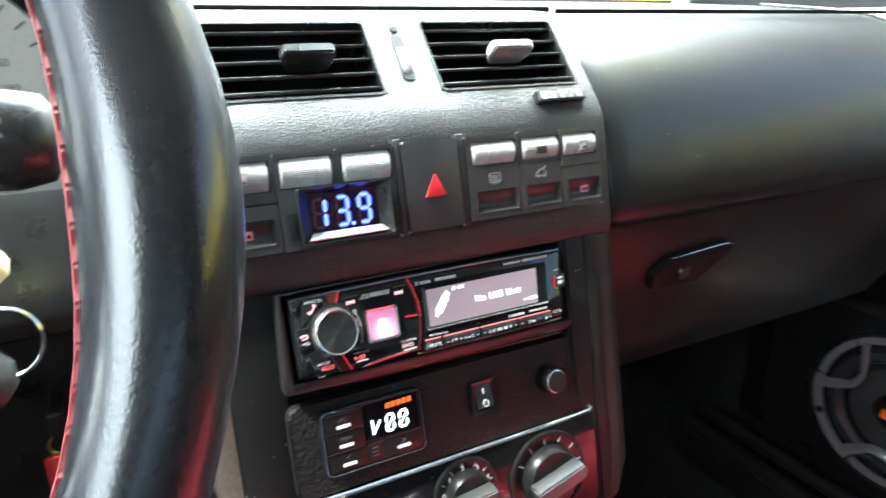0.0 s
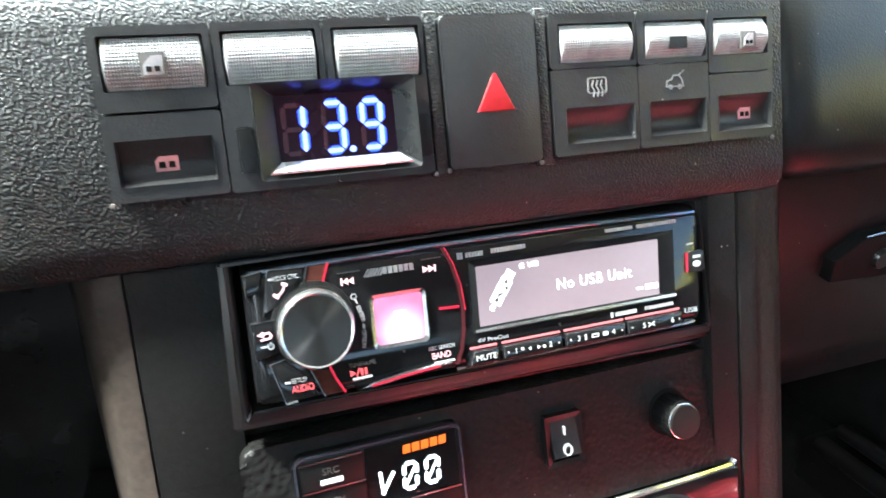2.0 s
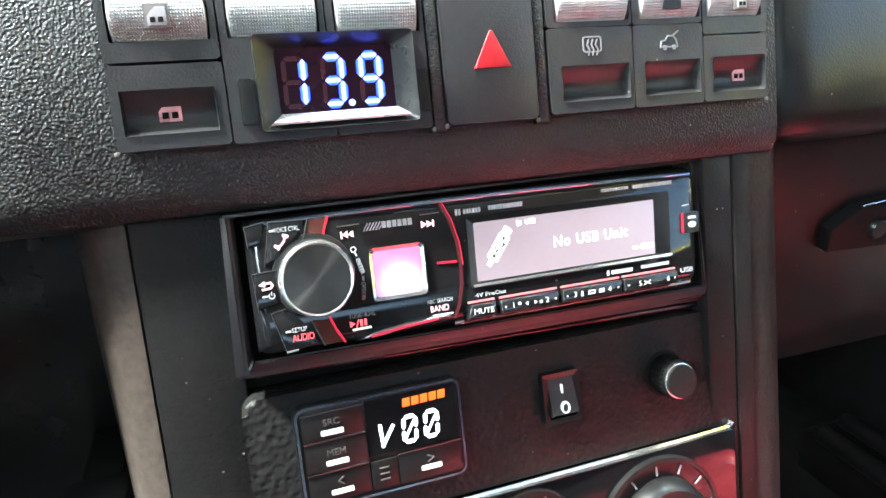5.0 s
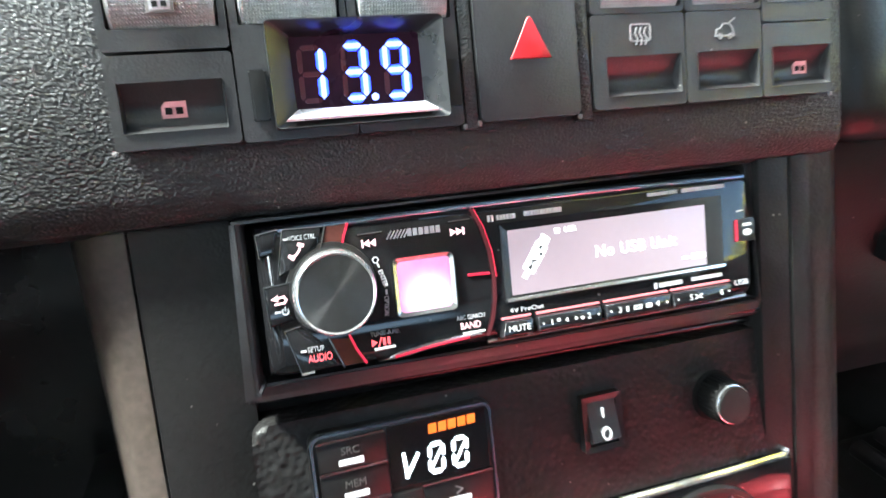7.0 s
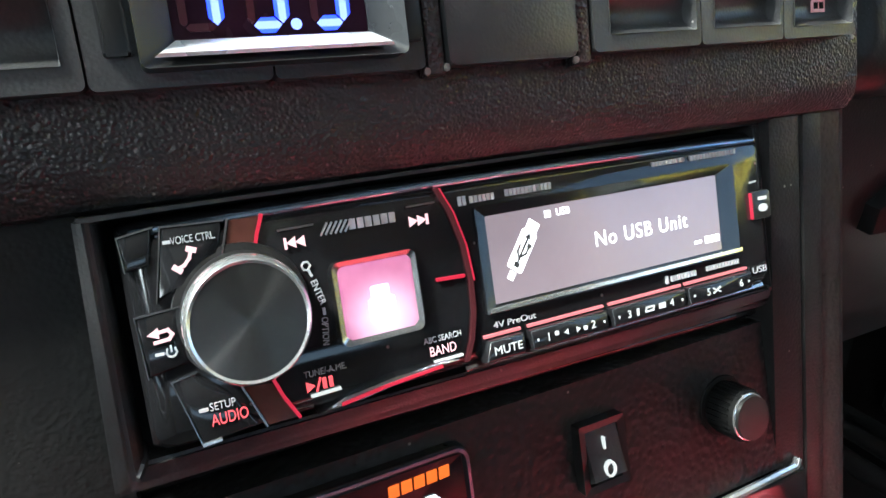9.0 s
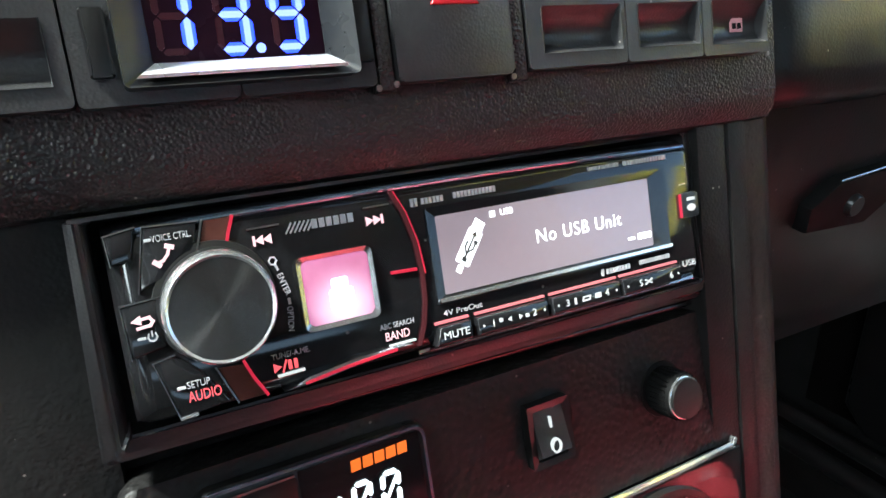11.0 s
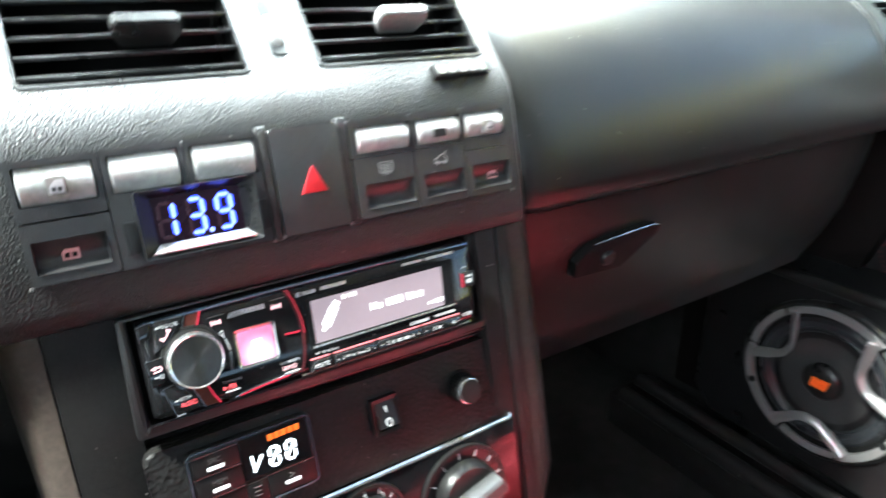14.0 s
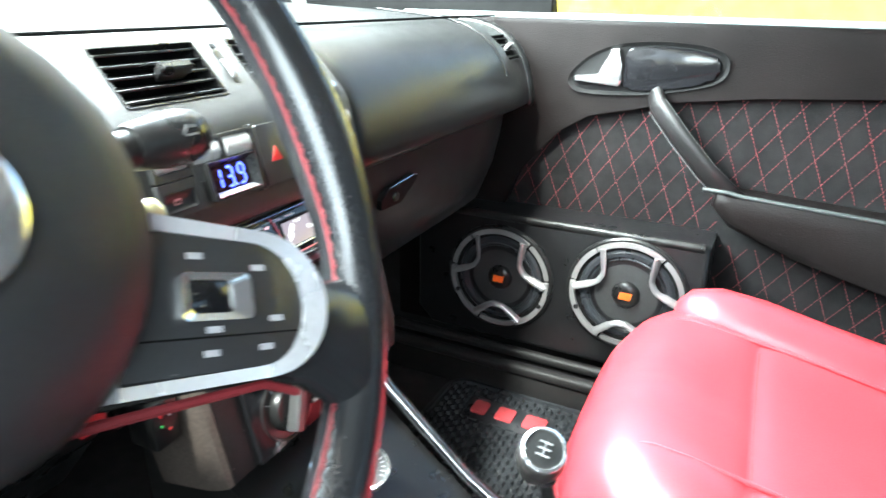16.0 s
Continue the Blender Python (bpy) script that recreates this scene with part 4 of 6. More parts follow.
def arrows(u, v, s, sign, parent, bar):
    bm = bmesh.new()
    for k in (0, 1):
        x = u + sign * k * 0.0019
        prism([(x - sign * 0.0009, v - s), (x + sign * 0.0010, v), (x - sign * 0.0009, v + s)][:: int(sign)], 0.0005, 0.0010, bm=bm)
    x = u + sign * 0.0031
    prism(rrect(x - 0.00025, x + 0.00025, v - s, v + s), 0.0005, 0.0010, bm=bm)
    part("skip_symbol", bm, PINKPRINT, parent)
    part("key_line", stroke([bar[0], bar[1]], 0.0004, 0.0005, 0.0012), STEEL, parent)


arrows(0.1327, -0.0002, 0.0011, -1, radio, ((0.1284, 0.0026), (0.1356, 0.0027)))
arrows(0.1568, -0.0001, 0.0011, 1, radio, ((0.1556, 0.0031), (0.1618, 0.0032)))
bm = bmesh.new()
for k in range(6):
    stroke([(0.1372 + k * 0.0010, 0.0003), (0.1386 + k * 0.0010, 0.0024)], 0.00035, 0.0005, 0.0009, bm=bm)
for k in range(6):
    slab(0.1431 + k * 0.0017, 0.1444 + k * 0.0017, 0.0004, 0.0025, 0.0005, 0.0009, bm=bm)
tagged(part("logo_print", bm, GREYPRINT, radio), kind="stuff")
letters("ENTER", 0.1347, -0.0108, 0.0014, GREYPRINT, radio, 0.0006, turn=-75, wide=0.0052)
letters("OPTION", 0.1349, -0.0188, 0.0014, GREYPRINT, radio, 0.0006, turn=-96, wide=0.0056)
part("symbol", stroke([(0.1353, -0.0144), (0.1353, -0.0152)], 0.0006, 0.0005, 0.0009), GREYPRINT, radio)
letters("ABC SEARCH", 0.1598, -0.0261, 0.0013, GREYPRINT, radio, 0.0006, wide=0.0088)
letters("BAND", 0.1595, -0.0287, 0.0021, PINKPRINT, radio, 0.0006, wide=0.0062)
part("key_line", stroke([(0.1572, -0.0308), (0.1636, -0.0308)], 0.0004, 0.0005, 0.0012), WHITEPRINT, radio)
letters("TUNE/-A.ME.", 0.1336, -0.0266, 0.0013, SOFTPRINT, radio, 0.0006, wide=0.0092)
bm = prism([(0.1291, -0.0300), (0.1309, -0.0290), (0.1291, -0.0280)], 0.0005, 0.0010)
stroke([(0.1312, -0.0302), (0.1322, -0.0278)], 0.0003, 0.0005, 0.0010, bm=bm)
slab(0.1326, 0.1334, -0.0300, -0.0279, 0.0005, 0.0010, bm=bm)
slab(0.1340, 0.1348, -0.0300, -0.0279, 0.0005, 0.0010, bm=bm)
part("play_symbol", bm, REDPRINT, radio)
part("key_line", stroke([(0.1300, -0.0309), (0.1360, -0.0308)], 0.0005, 0.0005, 0.0012), WHITEPRINT, radio)
bm = stroke([(0.1330 + 0.0009 * math.cos(a), -0.0052 + 0.0009 * math.sin(a)) for a in (0, 1, 2, 3, 4, 5)], 0.0003, 0.0005, 0.0009, closed=True)
part("search_symbol", stroke([(0.1334, -0.0061), (0.1338, -0.0072)], 0.0005, 0.0005, 0.0009, bm=bm), GREYPRINT, radio)
# display
o, i = rrect(0.1712, 0.2512, -0.0238, 0.0006, 0.0006), rrect(0.1738, 0.2448, -0.0218, -0.0018, 0.0004)
disp = part("display", slab(0.1736, 0.2450, -0.0220, -0.0016, -0.003, 0.0006), LCD, radio, "lilac backlit display reading No USB Unit")
part("display_frame", ring(o, i, 0.0002, 0.0011, PM, 0.0007), GLOSS, radio)
part("display_edge", stroke([(0.1724, -0.0229), (0.2510, -0.0228)], 0.0009, 0.0006, 0.0016), CHROME, radio, "bright lower edge of the display")
letters("No USB Unit", 0.2188, -0.0122, 0.0037, LCDTEXT, disp, 0.0008, wide=0.0292, space=1.15)
letters("USB", 0.1955, -0.0038, 0.0017, LCDTEXT, disp, 0.0008)
part("pixels", slab(0.1902, 0.1918, -0.0046, -0.0030, 0.0006, 0.0009), LCDTEXT, disp)
bm = slab(0.2355, 0.2378, -0.0188, -0.0180, 0.0006, 0.0009)
for k in range(3):
    slab(0.2392 + k * 0.0018, 0.2404 + k * 0.0018, -0.0192, -0.0174, 0.0006, 0.0009, bm=bm)
part("pixels", bm, LCDTEXT, disp, "unreadable small digits")
SM = PM @ Matrix.Translation((0.1832, -0.0103, 0.0)) @ pose(0, 0, 0, 0, 0, -36)
bm = prism(rrect(-0.0022, 0.0022, -0.0058, 0.0040, 0.0006), 0.0006, 0.0009, SM)
prism(rrect(-0.0016, 0.0016, 0.0040, 0.0066), 0.0006, 0.0009, SM, bm=bm)
prism(rrect(-0.0008, 0.0008, -0.0082, -0.0062), 0.0006, 0.0009, SM, bm=bm)
stick = part("memory_stick_symbol", bm, LCDTEXT, disp, "white memory stick symbol")
bm = stroke([(0, -0.0045), (0, 0.0030)], 0.0005, 0.0009, 0.0010, SM)
stroke([(0, -0.0025), (0.0012, -0.0010), (0.0012, 0.0005)], 0.0005, 0.0009, 0.0010, SM, bm)
stroke([(0, -0.0030), (-0.0012, -0.0015), (-0.0012, 0.0000)], 0.0005, 0.0009, 0.0010, SM, bm)
slab(0.0006, 0.0018, 0.0004, 0.0014, 0.0009, 0.0010, M=SM, bm=bm)
slab(-0.0007, 0.0007, -0.0050, -0.0038, 0.0009, 0.0010, M=SM, bm=bm)
prism([(-0.0009, 0.0022), (0.0009, 0.0022), (0, 0.0036)], 0.0009, 0.0010, SM, bm=bm)
part("trident", bm, INK, stick)
bm = bmesh.new()
for u0, u1, v, h in ((0.1676, 0.1698, 0.0024, 0.0020), (0.1706, 0.1776, 0.0024, 0.0015), (0.1800, 0.1930, 0.0026, 0.0015), (0.2246, 0.2253, -0.0262, 0.0020), (0.2264, 0.2352, -0.0262, 0.0014), (0.2386, 0.2506, -0.0260, 0.0012), (0.2240, 0.2350, 0.0036, 0.0011), (0.2366, 0.2535, 0.0036, 0.0013)):
    k, u = 0.0011, u0
    while u + 0.0007 <= u1 + 1e-6:
        slab(u, u + 0.0008, v - h / 2, v + h / 2, 0.0003, 0.0009, bm=bm)
        u += k
tagged(part("logo_print", bm, GREYPRINT, radio), kind="stuff")
letters("4V PreOut", 0.1784, -0.0265, 0.0014, GREYPRINT, radio, 0.0006, wide=0.0118)
letters("USB", 0.2580, -0.0298, 0.0018, GREYPRINT, radio, 0.0010, wide=0.0056)
PRESETS = ((0.1692, 0.1795, "MUTE"), (0.1812, 0.2042, "1  2"), (0.2056, 0.2292, "3  4"), (0.2302, 0.2530, "5  6"))
for k, (u0, u1, word) in enumerate(PRESETS):
    part("preset_key", prism([(u0 - 0.0008 * (k == 0), -0.0338), (u1, -0.0338), (u1, -0.0292), (u0 + 0.0010 * (k == 0), -0.0292)], -0.002, 0.0026, PM, 0.0006), GLOSS, radio)
    part("key_glow", stroke([(u0 + 0.0005, -0.0284), (u1 - 0.0004, -0.0284)], 0.0006, 0.0003, 0.0011), mat("faint_red_glow", (1.0, 0.25, 0.28), 0.4, emit=0.6), radio)
    if word == "MUTE":
        letters(word, 0.1745, -0.0315, 0.0019, WHITEPRINT, radio, 0.0028, wide=0.0075)
    else:
        w = u1 - u0
        if k < 3:
            letters(word[0], u0 + w * 0.20, -0.0315, 0.0019, WHITEPRINT, radio, 0.0028)
            letters(word[-1], u0 + w * 0.78, -0.0315, 0.0019, WHITEPRINT, radio, 0.0028)
        else:
            letters(word[0], u0 + w * 0.28, -0.0315, 0.0019, WHITEPRINT, radio, 0.0028)
            letters(word[-1], u0 + w * 0.80, -0.0315, 0.0019, WHITEPRINT, radio, 0.0028)
        bm = slab(u0 + w * 0.06, u0 + w * 0.08, -0.0318, -0.0312, 0.0024, 0.0028)
        slab(u0 + w * 0.92, u0 + w * 0.94, -0.0318, -0.0312, 0.0024, 0.0028, bm=bm)
        if k == 1:
            prism([(u0 + w * 0.40, -0.0315), (u0 + w * 0.45, -0.0308), (u0 + w * 0.45, -0.0322)][::-1], 0.0024, 0.0028, bm=bm)
            prism([(u0 + w * 0.56, -0.0308), (u0 + w * 0.56, -0.0322), (u0 + w * 0.61, -0.0315)], 0.0024, 0.0028, bm=bm)
            slab(u0 + w * 0.28, u0 + w * 0.33, -0.0316, -0.0306, 0.0024, 0.0028, 0.0003, bm=bm)
            slab(u0 + w * 0.65, u0 + w * 0.70, -0.0322, -0.0312, 0.0024, 0.0028, 0.0003, bm=bm)
        if k == 2:
            slab(u0 + w * 0.30, u0 + w * 0.33, -0.0324, -0.0306, 0.0024, 0.0028, bm=bm)
            stroke([(u0 + w * 0.42, -0.0320), (u0 + w * 0.52, -0.0320), (u0 + w * 0.53, -0.0310), (u0 + w * 0.43, -0.0310)], 0.0004, 0.0024, 0.0028, bm=bm, closed=True)
            slab(u0 + w * 0.60, u0 + w * 0.69, -0.0322, -0.0308, 0.0024, 0.0028, bm=bm)
        if k == 3:
            stroke([(u0 + w * 0.36, -0.0321), (u0 + w * 0.46, -0.0309)], 0.0004, 0.0024, 0.0028, bm=bm)
            stroke([(u0 + w * 0.36, -0.0309), (u0 + w * 0.46, -0.0321)], 0.0004, 0.0024, 0.0028, bm=bm)
        part("key_symbol", bm, WHITEPRINT, radio)
part("eject_key", prism(rrect(0.2572, 0.2640, -0.0158, -0.0082, 0.0006), -0.003, 0.0014, PM, 0.0004), SATINBLACK, radio)
part("red_line", stroke([(0.2570, -0.0154), (0.2570, -0.0086)], 0.0004, 0.0004, 0.0013), REDLINE, radio)
bm = slab(0.2592, 0.2624, -0.0106, -0.0097, 0.0012, 0.0017)
prism([(0.2608 + 0.0017 * math.cos(a), -0.0128 + 0.0011 * math.sin(a)) for a in [k * math.pi / 8 for k in range(16)]], 0.0012, 0.0017, bm=bm)
part("key_symbol", bm, WHITEPRINT, radio)
part("key_symbol", stroke([(0.2576, -0.0056), (0.2600, -0.0054)], 0.0004, 0.0003, 0.0006), GREYPRINT, radio)

SETBACK.clear()
# mounting frame of the radio: it stands proud beside the knob and sinks away towards the passenger
FRAME = [(0.0922, -0.0385, 0.0060), (0.2740, -0.0455, -0.0085), (0.2725, 0.0100, -0.0090), (0.0940, 0.0100, 0.0005)]
FRAME_IN = [(0.0975, -0.0345, 0.0035), (0.2665, -0.0385, -0.0040), (0.2660, 0.0092, -0.0080), (0.0975, 0.0092, -0.0015)]
FRAME_LIP = [(0.0955, -0.0372, 0.0062), (0.2720, -0.0436, -0.0075), (0.2712, 0.0098, -0.0090), (0.0962, 0.0098, 0.0004)]
bm = loft([[PM @ Vector((u, v, d - 0.03)) for u, v, d in FRAME]] + [[PM @ Vector(p) for p in f] for f in (FRAME, FRAME_LIP, FRAME_IN)] + [[PM @ Vector((u, v, d - 0.03)) for u, v, d in FRAME_IN]], closed=True)
bmesh.ops.bevel(bm, geom=list(bm.edges), offset=0.0007, segments=2, affect="EDGES")
part("mounting_frame", bm, SWITCH, radio, "satin black mounting frame")
part("ledge", tube([PM @ Vector(p) for p in ((0.098, -0.0402, -0.002), (0.14, -0.0425, -0.005), (0.20, -0.0450, -0.009), (0.2715, -0.0478, -0.0125))], 0.0012, n=10), GLOSS, radio, "glossy ledge under the radio")
part("ledge", tube([PM @ Vector(p) for p in ((0.099, -0.0372, 0.0015), (0.14, -0.0384, -0.0005), (0.20, -0.0405, -0.004), (0.2690, -0.0428, -0.0075))], 0.0009, n=10), GLOSS, radio, "glossy ledge under the radio")
SETBACK.append(pod_lean)

# ---- amplifier controller ----
AMP = Matrix.Translation((-0.0030, 0.0008, 0.0))
SETBACK.insert(0, lambda p: PM @ AMP @ PM.inverted() @ p)
amp = thing("amplifier_controller", "black amplifier remote with white digits and four keys", "controller", PM @ Vector((0.138, -0.087, 0)))
part("housing", prism(rrect(0.1095, 0.1655, -0.0875, -0.0525, 0.0035), -0.004, 0.0028, PM, 0.0012), SATINBLACK, amp)
part("rim", ring(rrect(0.1100, 0.1652, -0.0871, -0.0530, 0.0034), rrect(0.1108, 0.1644, -0.0863, -0.0538, 0.0028), 0.0020, 0.0034), EDGESKY, amp, "thin shiny rim")
scr = part("display", slab(0.1322, 0.1634, -0.0738, -0.0546, 0.002, 0.0030), GLOSS, amp, "dark display with white digits")
for u0, u1, v0, v1 in ((0.1118, 0.1316, -0.0640, -0.0552), (0.1118, 0.1316, -0.0745, -0.0650), (0.1118, 0.1316, -0.0850, -0.0755), (0.1320, 0.1410, -0.0850, -0.0755), (0.1414, 0.1634, -0.0850, -0.0748)):
    part("key", prism(rrect(u0, u1, v0, v1, 0.0004), 0.002, 0.0036, PM, 0.0004), SATINBLACK, amp)
for u, v in ((0.1212, -0.0620), (0.1217, -0.0722), (0.1222, -0.0822), (0.1525, -0.0815)):
    part("lit_bar", slab(u - 0.0036, u + 0.0036, v - 0.0008, v + 0.0008, 0.003, 0.0039, 0.0003), mat("white_lit_bar", (0.9, 0.88, 0.9), 0.4, emit=0.9), amp, "white lit key bar")
letters("SRC", 0.1212, -0.0588, 0.0022, DIMPRINT, amp, 0.0037)
letters("MEM", 0.1217, -0.0690, 0.0022, DIMPRINT, amp, 0.0037)
part("symbol", stroke([(0.1228, -0.0776), (0.1212, -0.0788), (0.1228, -0.0800)], 0.0004, 0.0034, 0.0039), DIMPRINT, amp)
part("symbol", stroke([(0.1515, -0.0774), (0.1535, -0.0785), (0.1515, -0.0796)], 0.0004, 0.0034, 0.0039), DIMPRINT, amp)
for v in (-0.0780, -0.0800, -0.0820):
    part("symbol", stroke([(0.1350, v), (0.1378, v)], 0.0004, 0.0034, 0.0039), DIMPRINT, amp)
for a, b in (((0.1120, -0.0646), (0.1314, -0.0643)), ((0.1120, -0.0751), (0.1314, -0.0748)), ((0.1120, -0.0553), (0.1310, -0.0550)), ((0.1416, -0.0747), (0.1634, -0.0744))):
    part("key_line", stroke([a, b], 0.0006, 0.003, 0.0039), STEEL, amp)
for k in range(5):
    x = 0.1448 + k * 0.0031
    part("orange_mark", prism([(x, -0.0593 + k * 0.0001), (x + 0.0025, -0.0592 + k * 0.0001), (x + 0.0027, -0.0564 + k * 0.0001), (x + 0.0002, -0.0565 + k * 0.0001)], 0.0028, 0.0033), ORANGE, scr)
WHITEDIG = mat("white_digits", (0.85, 0.92, 1.0), 0.4, emit=2.6)
segments(0.1442, -0.0714, 0.0042, 0.0086, "abcdef", 0.0031, WHITEDIG, None, scr, 0.0013, 0.05)
segments(0.1518, -0.0712, 0.0042, 0.0086, "abcdef", 0.0031, WHITEDIG, None, scr, 0.0013, 0.05)
for line_, w_ in (([(0.1445, -0.0704), (0.1485, -0.0640)], 0.0008), ([(0.1521, -0.0702), (0.1561, -0.0638)], 0.0008), ([(0.1366, -0.0640), (0.1370, -0.0708), (0.1408, -0.0648)], 0.0011)):
    part("lit_segment", stroke(line_, w_, 0.0031, 0.0033), WHITEDIG, scr)
SETBACK.pop(0)

# ---- rocker switch and bass knob ----
rk = thing("rocker_switch", "small black rocker switch marked with line and ring", "switch", PM @ Vector((0.2015, -0.076, 0)))
part("bezel", ring(rrect(0.1940, 0.2090, -0.0775, -0.0585, 0.0006), rrect(0.1962, 0.2070, -0.0758, -0.0606, 0.0004), -0.002, 0.0028, PM, 0.0022), SATINBLACK, rk)
RM = [(0.0006, -0.0758), (0.0045, -0.0735), (0.0030, -0.0682), (0.0014, -0.0606)]
part("rocker", loft([[PM @ Vector((u, v, z)) for u, z in ((0.1963, 0.0), (0.1963, d), (0.2069, d), (0.2069, 0.0))] for d, v in RM], caps=True), SWITCH, rk, sharp=20)
part("symbol", slab(0.2012, 0.2018, -0.0662, -0.0630, 0.0022, 0.0032), WHITEPRINT, rk, "white line mark")
part("symbol", stroke([(0.2016 + 0.0015 * math.cos(k * math.pi / 8), -0.0712 + 0.0019 * math.sin(k * math.pi / 8)) for k in range(16)], 0.0005, 0.0036, 0.0048, closed=True), WHITEPRINT, rk, "white ring mark")
bk = thing("bass_knob", "small black ribbed bass knob with bright collar", "knob", PM @ Vector((0.2465, -0.066, 0)))
BM = PM @ Matrix.Translation((0.2485, -0.0690, 0)) @ Matrix.Diagonal((0.86, 0.86, 0.66, 1))
part("collar", lathe([(0.0108, 0.0001), (0.0106, 0.0008), (0.0092, 0.0010)], BM, 36), DEEP, bk)
part("grip", lathe([(0.0088, 0.0), (0.0086, 0.013), (0.0080, 0.0145), (0.0078, 0.0150)], BM, 36), DEEP, bk)
part("bright_ring", lathe([(0.0081, 0.0143), (0.0080, 0.0150), (0.0076, 0.0152)], BM, 36), CHROME, bk)
part("cap", lathe([(0.0077, 0.0150), (0.0074, 0.0165), (0.0, 0.0170)], BM, 36), SATINBLACK, bk)
part("pointer", box((-0.002, 0.0072, 0.0125), (0.0006, 0.0014, 0.004), M=BM), WHITEPRINT, bk)
bm = bmesh.new()
for k in range(28):
    a = 2 * math.pi * k / 28
    box((0.0087 * math.cos(a), 0.0087 * math.sin(a), 0.007), (0.0007, 0.0007, 0.011), M=BM, bm=bm)
part("ribs", bm, DEEP, bk)

SETBACK.clear()

# ---- steering wheel, stalks, cluster ----
TH = radians(24.3)
WM = Matrix(((1, 0, 0, -0.128), (0, math.sin(TH), -math.cos(TH), 0.183), (0, math.cos(TH), math.sin(TH), 0.728), (0, 0, 0, 1))) @ pose(0, 0, 0, 0, 0, -22)
wheel = thing("steering_wheel", "black leather steering wheel with red stitching, turned slightly", "steering wheel", WM @ Vector((0, 0, -0.06)))
N = 96
RW = 0.1750


def rim_r(a):
    """The rim's thickness, with thumb swells above the spokes."""
    d = degrees_near(a, 20)
    e = degrees_near(a, 160)
    return 0.0136 + 0.0030 * (math.exp(-(d / 13) ** 2) + math.exp(-(e / 13) ** 2))


def degrees_near(a, b):
    return (math.degrees(a) - b + 180) % 360 - 180


rimpts = [(RW * math.cos(2 * math.pi * k / N), RW * math.sin(2 * math.pi * k / N), 0) for k in range(N)]
part("rim", tube(rimpts, [rim_r(2 * math.pi * k / N) for k in range(N)], WM, 20, closed=True), WHEELHIDE, wheel, "smooth black leather rim", sharp=80)
st = bmesh.new()
for k in range(260):
    a = 2 * math.pi * (k + 0.5) / 260
    r = RW - rim_r(a) * 0.985
    M = WM @ pose(0, 0, 0, 0, 0, math.degrees(a)) @ Matrix.Translation((r, 0, rim_r(a) * 0.12)) @ pose(0, 0, 0, 28 if k % 2 else -28, 0, 0)
    box((0, 0, 0), (0.0011, 0.0034, 0.0011), 0.0, M, st, 1)
tagged(part("stitching", st, THREAD, wheel, "red cross stitching"), kind="stuff")
seam = [(math.cos(a) * (RW - rim_r(a) * 1.0), math.sin(a) * (RW - rim_r(a) * 1.0), 0.001) for a in [2 * math.pi * k / N for k in range(N)]]
part("seam", tube(seam, 0.0008, WM, 6, closed=True), THREAD, wheel)
hub = part("airbag_cover", lathe([(0.062, -0.02), (0.066, 0.0), (0.064, 0.016), (0.058, 0.026), (0.045, 0.032), (0.0, 0.035)], WM, 48), HUBSKIN, wheel, "round black airbag cover")
part("emblem", lathe([(0.021, 0.031), (0.0205, 0.0365), (0.018, 0.0375), (0.0, 0.0372)], WM, 40), CHROME, hub, "round chrome emblem")
part("column_boss", lathe([(0.045, -0.10), (0.05, -0.02), (0.0, -0.01)], WM, 32), SATINBLACK, wheel)
